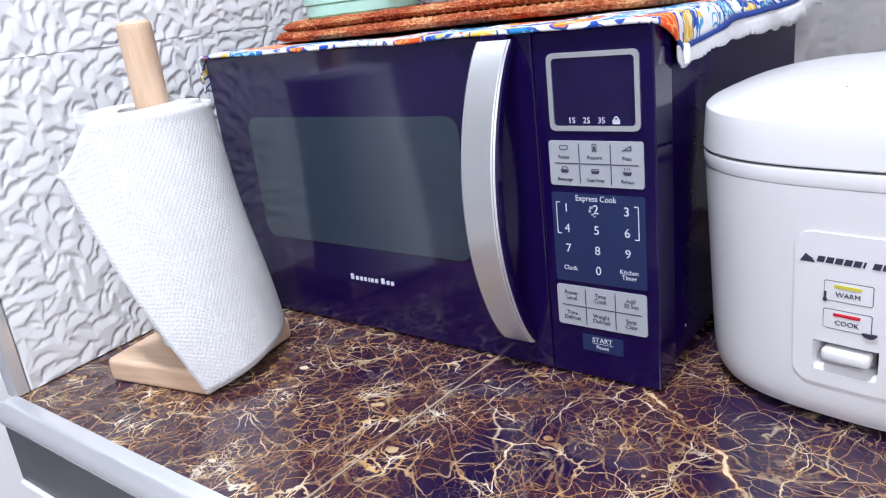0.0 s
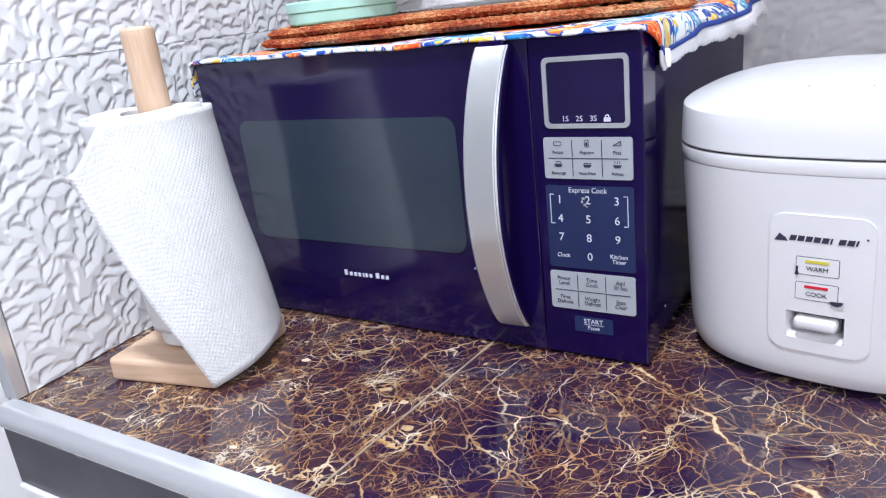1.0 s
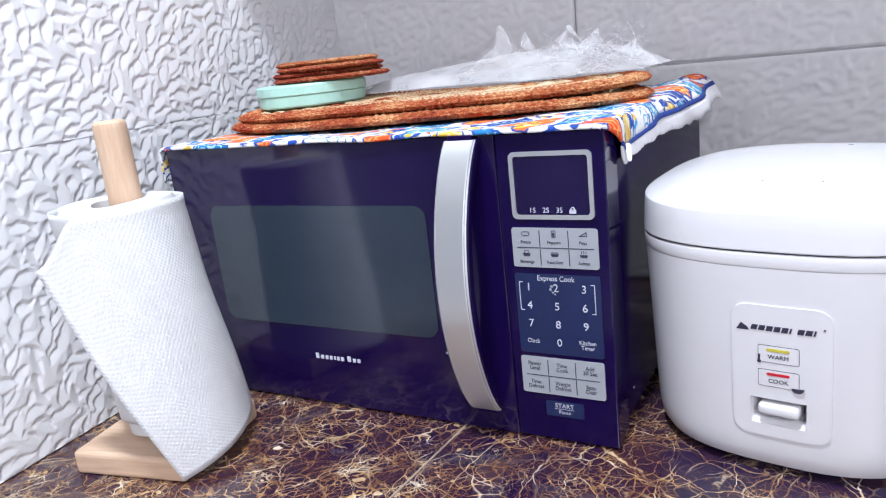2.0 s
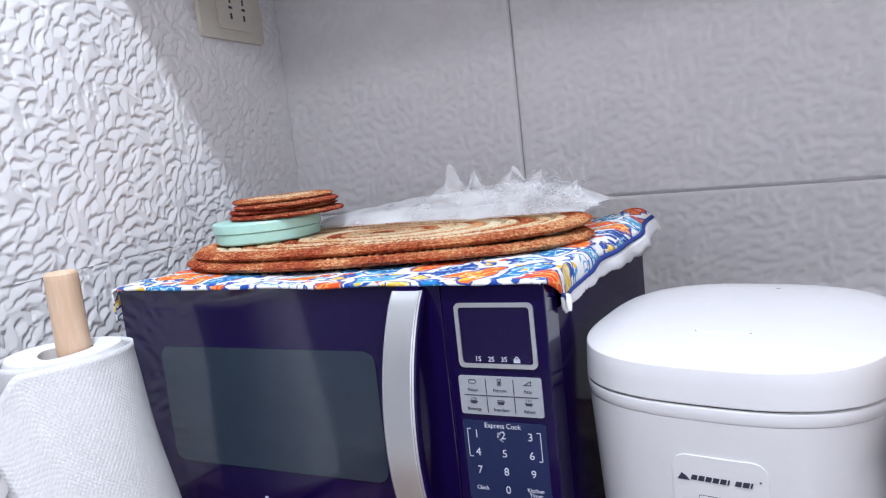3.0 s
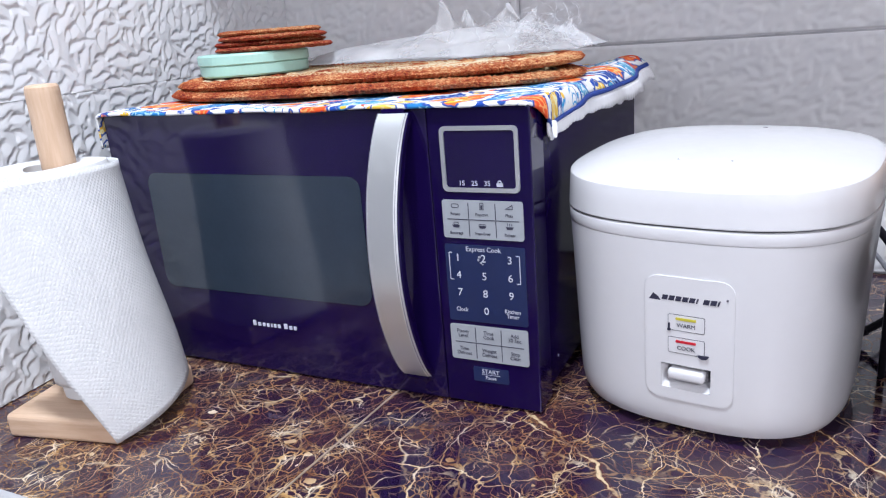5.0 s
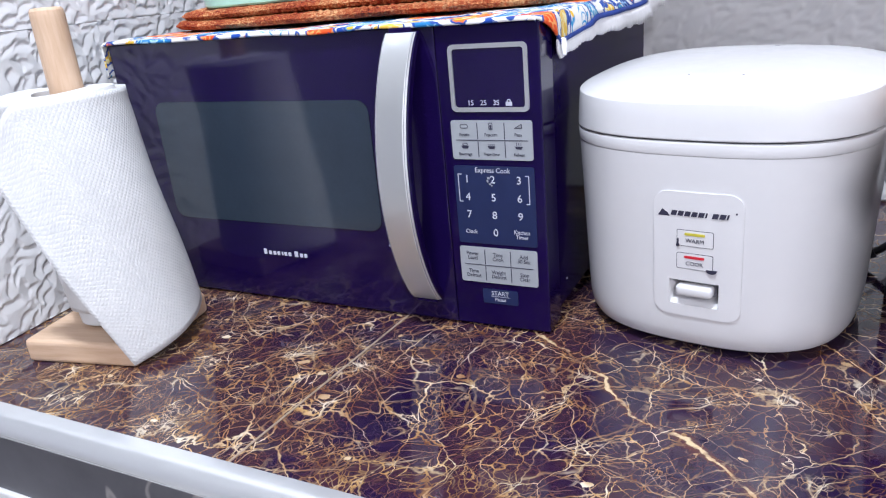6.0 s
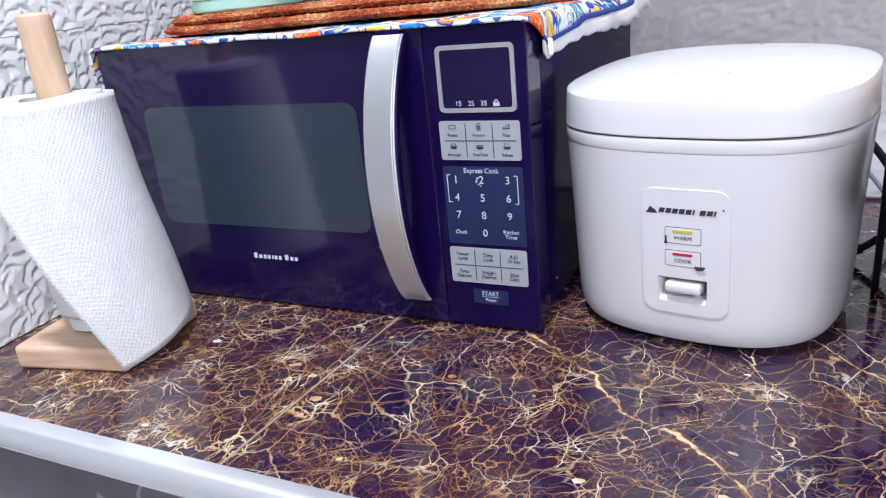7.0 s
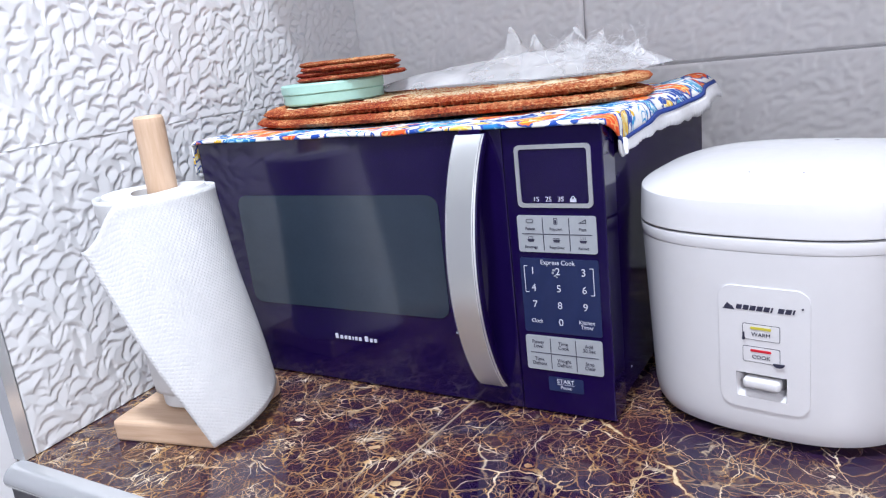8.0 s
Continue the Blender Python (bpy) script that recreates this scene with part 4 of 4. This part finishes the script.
def towel_roll():
    root = thing("paper_towel_roll", "white embossed paper towel roll, loosely unwound with hanging sheet", "paper towel", (TX, TY, 0.0222))
    # wound core, slightly loose, with a cardboard tube
    bm = bmesh.new()
    segs, rings = 64, []
    prof = [(0.0235, 0.004), (0.029, 0.002), (0.031, 0.004), (0.037, 0.07), (0.046, 0.13), (0.0460, 0.16), (0.0470, 0.205), (0.0450, 0.2095), (0.038, 0.2105), (0.030, 0.2108), (0.0215, 0.2085), (0.0205, 0.15)]
    for r, z in prof:
        rings.append([bm.verts.new(((r + (0.0012 * math.sin(3 * t + 40 * z) if r > 0.03 else 0)) * math.cos(t), (r + (0.0012 * math.sin(3 * t + 40 * z) if r > 0.03 else 0)) * math.sin(t), z + (0.0012 * math.sin(2 * t + 1) if z > 0.2 else 0))) for t in (2 * math.pi * k / segs for k in range(segs))])
    for a, b in zip(rings, rings[1:]):
        for k in range(segs):
            bm.faces.new((a[k], a[(k + 1) % segs], b[(k + 1) % segs], b[k]))
    part("wound_roll", bm, "paper", root, smooth=True)

    # loose outer sheet: a slanted wrap, wider at the foot, free corner at the front
    high, slant = 0.204, radians(19.5)
    def sheet(s, h):
        f = h / high
        low = -0.0190 + 0.038 * (1 - math.exp(-s / 0.15))
        k = min(1.0, s / 0.030)
        top = 0.1730 + 0.0350 * k * k * (3 - 2 * k) + 0.0012 * math.sin(21 * s)
        lean = math.sin(slant) * h * max(0.0, 1 - max(0, s - 0.05) / 0.30)
        slim = min(1, max(0, s - 0.12) / 0.16)
        foot = 0.0815 - 0.006 * min(1, s / 0.09) - 0.041 * slim * slim * (3 - 2 * slim)
        r = foot + (0.0520 - foot) * min(1, f * 1.05)
        r += max(0.0, 1 - s / 0.075) ** 2 * 0.034 * f ** 1.3
        ang = radians(-35) + (s * math.cos(slant) - lean) / 0.070
        z = low + f * (top - low) + 0.0008 * math.sin(38 * s + 9 * f) * (1 - f)
        r += 0.0010 * math.sin(60 * s + 5 * f) + 0.0012 * math.sin(23 * s)
        return (r * math.cos(ang), r * math.sin(ang), z)
    ss = [0.43 * k / 150 for k in range(151)]
    hs = [high * k / 40 for k in range(41)]
    grid_mesh("loose_sheet", ss, hs, sheet, "paper", root, thick=0.0008, label="loose outer sheet slanting down to a free corner")
    return root


# ---- on top of the oven ----
TOP = 0.2605


def cloth_cover():
    root = thing("printed_cloth", "colourful floral printed cotton cloth with white fringed hem, draped over microwave", "cloth")
    def drop(t):
        """How far the cloth hangs over the side at depth t."""
        if t < 0.034:
            return 0.003 + 0.017 * max(0, t + 0.004) / 0.038
        return 0.020 - 0.004 * min(1, (t - 0.034) / 0.1) + 0.002 * math.sin(30 * t)
    def place(s, t, lift=0.0):
        y = max(t, -0.0045)
        z = TOP + 0.002 * (noise.noise((s * 18, t * 18, 3)) + 0.4) + min(0, t + 0.0045) * 0.9
        z += 0.008 * max(0, (t - 0.24) / 0.14) * (0.5 + 0.5 * math.sin(s * 60)) * (1 if s > 0.3 else 0.3)
        x = s
        if s < -0.002:
            d = -0.002 - s
            x, z = -0.0045 - 0.002 * math.sin(t * 55), z - d
        elif s > 0.449:
            d = s - 0.449
            out = 0.004 + 0.022 * max(0, min(1, (t - 0.10) / 0.2))
            a = min(1.0, d / (0.012 + out))
            x = 0.449 + out * math.sin(a * math.pi / 2) + 0.002 * math.sin(t * 70)
            z -= d * (0.35 + 0.65 * a)
        return (x, y, z + lift)
    ts = [-0.0072 + 0.3842 * k / 110 for k in range(111)]
    us = [k / 140 for k in range(141)]
    def body(u, t):
        s0 = -0.036 - 0.006 * math.sin(t * 40)
        s1 = 0.449 + drop(t)
        return place(s0 + (s1 - s0) * u, t)
    ob = grid_mesh("printed_field", us, ts, body, "cloth", root, thick=0.0018)
    layer = ob.data.uv_layers[0]
    for d in layer.data:
        d.uv = (d.uv[0] * 0.52, d.uv[1])
    # navy band, then the white hem with its fringe, along the hanging side
    tr = [0.028 + 0.349 * k / 420 for k in range(421)]
    grid_mesh("navy_band", [0, 0.5, 1], tr, lambda u, t: tuple(Vector(place(0.449 + drop(t) - 0.0008 + 0.0035 * u, t)) + Vector((0.0006, 0, 0))), "navy", root, thick=0.0022)
    grid_mesh("white_hem", [0, 0.33, 0.66, 1], tr, lambda u, t: place(0.449 + drop(t) + 0.0027 + (0.0085 + 0.0026 * abs(math.sin(t * 540 + math.sin(t * 90))) + 0.0009 * math.sin(t * 171)) * u, t), "hem", root, thick=0.0018)
    tip = [(0.4555, 0.040, 0.2400), (0.4580, 0.036, 0.2350), (0.4590, 0.0335, 0.2290)]
    part("hem_tassel", tube(tip, [0.003, 0.0026, 0.0014], 8), "hem", root, "loose white corner of the hem")
    return root


def woven_mat(name, cx, cy, z0, a, b, turn, coils, seed, label, group, rim_material, sides=0):
    """An oval mat of coiled grass rope with a thick bound rim."""
    rng = random.Random(seed)
    root = thing(name, label, "placemat" if a > 0.1 else "coaster", (cx, cy, z0), group, turn=turn)
    h = 0.0098 if a > 0.1 else 0.0056
    n = 640 if a > 0.1 else 260
    warp = [rng.uniform(-1, 1) for _ in range(6)]
    def lift(t, f):
        return f * f * 0.0018 * (warp[0] * math.sin(2 * t + warp[1] * 3) + warp[2] * math.sin(3 * t + warp[3] * 3)) if a > 0.1 else 0
    def poly(t):
        if not sides:
            return 1.0
        w = math.pi / sides
        return math.cos(w) / math.cos((t % (2 * w)) - w) * 0.4 + 0.6
    for k in range(coils):
        f = (k + 1) / coils
        rim = k == coils - 1
        r = (a / coils) * (0.62 if not rim else 0.80)
        pts = []
        for i in range(n):
            t = 2 * math.pi * i / n
            ff = (f - 0.5 / coils) * poly(t)
            pts.append((ff * a * math.cos(t), ff * b * math.sin(t), h * 0.5 + lift(t, f) + rng.uniform(-0.0004, 0.0004)))
        bm = bmesh.new()
        prof = 8
        rows = []
        for i, p in enumerate(pts):
            t = 2 * math.pi * i / n
            er = Vector((math.cos(t), math.sin(t) * a / b * 0.9, 0)).normalized()
            hh = (h * 0.5) * (1.0 if rim else 0.80) + rng.uniform(-0.0003, 0.0003)
            rough = [rng.uniform(0.88, 1.06) * (1 + 0.13 * math.sin(1.9 * i + 1.57 * m + k)) for m in range(prof)]
            rows.append([bm.verts.new(Vector(p) + er * (r * 1.02 * rough[m] * math.cos(q)) * (b / a if not rim else 1) ** 0.5 + Vector((0, 0, hh * (rough[m] if m < 5 else 1.0) * math.sin(q)))) for m, q in ((m, 2 * math.pi * m / prof) for m in range(prof))])
        uvl = bm.loops.layers.uv.new("UVMap")
        for i in range(n):
            ra, rb = rows[i], rows[(i + 1) % n]
            for m in range(prof):
                face = bm.faces.new((ra[m], rb[m], rb[(m + 1) % prof], ra[(m + 1) % prof]))
                for loop, (uu, vv) in zip(face.loops, ((i, m), (i + 1, m), (i + 1, m + 1), (i, m + 1))):
                    loop[uvl].uv = (uu * 0.9 / n * f * a / 0.2, vv * 0.003 + k * 0.1)
        bmesh.ops.recalc_face_normals(bm, faces=bm.faces)
        part("bound_rim" if rim else "coil", bm, rim_material if rim else ("mat_pale" if a < 0.1 or k % 3 else "mat"), root, smooth=True)
    return root


def mint_tin():
    root = thing("mint_container", "mint green round flat plastic container on the placemats", "container", (0.063, 0.168, 0.2838))
    part("body", lathe([(0.058, 0.0), (0.0605, 0.002), (0.061, 0.0118), (0.060, 0.0126)], 0, 0, 56), "mint", root)
    part("lid", lathe([(0.0612, 0.0128), (0.0622, 0.0136), (0.0622, 0.0222), (0.0610, 0.0240), (0.054, 0.0246)], 0, 0, 56), "mint", root)
    return root


def plastic_bag():
    root = thing("plastic_bag", "crumpled clear plastic bag lying on the placemats", "bag")
    def lay(ox, oy, w, d, z0, bulge, seed):
        def fn(u, v):
            env = (1 - (2 * u - 1) ** 4) * (1 - (2 * v - 1) ** 4)
            k = noise.noise((u * 2.2, v * 2, seed)) * 0.30 + noise.noise((u * 6, v * 3, seed + 5)) * 0.12
            fold = 0.0022 * abs(math.sin(9 * v + 5 * u + 4 * noise.noise((u * 3, v * 3, seed + 1))))
            return (ox + w * u + 0.010 * noise.noise((u * 5, v * 5, seed + 2)), oy + d * v + 0.010 * noise.noise((u * 5, v * 5, seed + 3)), z0 + env * (0.45 + 0.55 * u) * bulge * (1 + 0.8 * k) + fold)
        return fn
    us, vs = [k / 70 for k in range(71)], [k / 40 for k in range(41)]
    grid_mesh("bag_back", us, vs, lay(0.085, 0.205, 0.34, 0.135, 0.2862, 0.016, 2.0), "film", root, uv=False, smooth=True)
    grid_mesh("bag_front", us, vs, lay(0.080, 0.200, 0.350, 0.150, 0.2872, 0.033, 7.0), "film", root, uv=False, smooth=True)
    # stiff peaks that stand up from the folds
    def flap(p, q, r, sd):
        p, q, r = Vector(p), Vector(q), Vector(r)
        def fn(u, v):
            b = p.lerp(q, u).lerp(r, v)
            crease = 0.004 * abs(math.sin(7 * u + sd)) * (1 - v)
            return tuple(b + Vector((0.3, 1, 0.25)) * (0.012 * noise.noise((u * 2, v * 2, sd)) + crease))
        return fn
    ws = [k / 16 for k in range(17)]
    peaks = (((0.255, 0.250, 0.296), (0.300, 0.262, 0.304), (0.262, 0.258, 0.346), 1.3), ((0.268, 0.262, 0.300), (0.318, 0.250, 0.302), (0.288, 0.262, 0.334), 2.2),
             ((0.305, 0.250, 0.302), (0.372, 0.250, 0.302), (0.342, 0.258, 0.338), 3.1), ((0.335, 0.240, 0.300), (0.410, 0.235, 0.298), (0.372, 0.250, 0.330), 4.6),
             ((0.375, 0.230, 0.296), (0.438, 0.232, 0.290), (0.412, 0.245, 0.316), 5.9), ((0.215, 0.255, 0.298), (0.285, 0.262, 0.300), (0.248, 0.268, 0.322), 7.4))
    for p, q, r, sd in peaks:
        grid_mesh("bag_fold", ws, ws, flap(p, q, r, sd), "film", root, uv=False)
    # gathered mouth: a tangle of pale strands for the glints on fine creases
    rng = random.Random(5)
    bm = bmesh.new()
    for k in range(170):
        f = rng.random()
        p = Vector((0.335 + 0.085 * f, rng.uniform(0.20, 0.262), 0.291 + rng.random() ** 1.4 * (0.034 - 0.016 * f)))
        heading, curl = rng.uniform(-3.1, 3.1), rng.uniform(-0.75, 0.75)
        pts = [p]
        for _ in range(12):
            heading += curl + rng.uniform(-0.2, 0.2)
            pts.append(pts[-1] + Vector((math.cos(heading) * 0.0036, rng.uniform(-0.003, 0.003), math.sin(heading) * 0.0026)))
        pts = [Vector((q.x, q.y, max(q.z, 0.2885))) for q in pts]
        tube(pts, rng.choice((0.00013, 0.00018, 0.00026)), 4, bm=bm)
    part("gathered_mouth", bm, "crease", root, "tangle of pale strands drawn as glints on the gathered film creases")
    return root


# ---- beside the cooker ----
def cord(name, label, ctrl, radius, material):
    """A cable that glides through control points, lying on the worktop at its end."""
    root = thing(name, label, "cord")
    pts = []
    for i in range(len(ctrl) - 1):
        p0, p1, p2, p3 = (Vector(ctrl[max(0, min(len(ctrl) - 1, i + d))]) for d in (-1, 0, 1, 2))
        for k in range(8):
            t = k / 8
            pts.append(0.5 * ((2 * p1) + (p2 - p0) * t + (2 * p0 - 5 * p1 + 4 * p2 - p3) * t * t + (3 * p1 - p0 - 3 * p2 + p3) * t ** 3))
    pts.append(Vector(ctrl[-1]))
    part("cable", tube(pts, radius, 10), material, root, smooth=True)
    return root


def power_cords():
    ob = cord("power_cord", "black power cord looping down behind the rice cooker", [(0.670, 0.218, 0.132), (0.690, 0.220, 0.124), (0.705, 0.220, 0.109), (0.720, 0.220, 0.085), (0.727, 0.220, 0.057), (0.721, 0.220, 0.034), (0.701, 0.220, 0.015), (0.680, 0.220, 0.0044), (0.645, 0.232, 0.0040)], 0.0036, "rubber")
    part("plug_collar", tube([(0.700, 0.220, 0.0145), (0.690, 0.220, 0.0090), (0.683, 0.220, 0.0062)], 0.0052, 12), "rubber", ob, "thicker strain relief of the cord")
    cord("thin_cord", "thin grey cord hanging along the tiled wall", [(0.690, 0.310, 0.080), (0.711, 0.305, 0.061), (0.731, 0.300, 0.032), (0.742, 0.292, 0.008), (0.752, 0.270, 0.0026), (0.790, 0.262, 0.0026)], 0.0024, "grey")


def rack():
    root = thing("utensil_rack", "dark metal rack with varnished wooden board beside rice cooker", "rack")
    for x, y in ((0.7075, 0.150), (0.7045, -0.045), (0.852, 0.150), (0.852, -0.045)):
        part("post", box(x - 0.0028, x + 0.0028, y - 0.0028, y + 0.0028, 0.0, 0.1718, 0.0009, 1), "rubber", root)
    for y in (0.150, -0.045):
        part("rail", box(0.7047, 0.8548, y - 0.0028, y + 0.0028, 0.1660, 0.1717, 0.0009, 1), "rubber", root)
    part("dark_bin", box(0.7235, 0.846, -0.030, 0.140, 0.0, 0.160, 0.006, 3), "rubber", root, "dark bin inside the rack")
    bm = box(0.6985, 0.86, -0.060, 0.163, 0.1720, 0.1900, 0.003, 2)
    for v in bm.verts:
        v.co.x += 0.06 * v.co.y if v.co.x < 0.75 else 0
    part("board", bm, "wood", root, "varnished wooden board")
    return root


microwave()
rice_cooker()
towel_stand()
towel_roll()
cloth_cover()
woven_mat("woven_placemat", 0.213, 0.165, 0.2640, 0.224, 0.118, 7, 13, 1, "oval orange-brown woven grass placemat with a bound rim", "stacked placemats", "mat")
woven_mat("woven_placemat", 0.216, 0.170, 0.2744, 0.219, 0.112, 9, 13, 2, "oval straw and rust striped woven grass placemat", "stacked placemats", "mat")
mint_tin()
for k in range(4):
    woven_mat("woven_coaster", 0.078 + (0.004, -0.003, 0.006, -0.002)[k], 0.184 + (0.0, 0.003, -0.002, 0.002)[k], 0.3088 + 0.0057 * k, (0.064, 0.060, 0.058, 0.056)[k], (0.062, 0.058, 0.057, 0.055)[k], (10, 33, 5, 22)[k], 5, 20 + k, "small reddish-brown woven coaster in a stack", "stacked coasters", "mat" if k == 3 else "mat_red", sides=8)
plastic_bag()
power_cords()
rack()
socket_outlet()
build_setting()
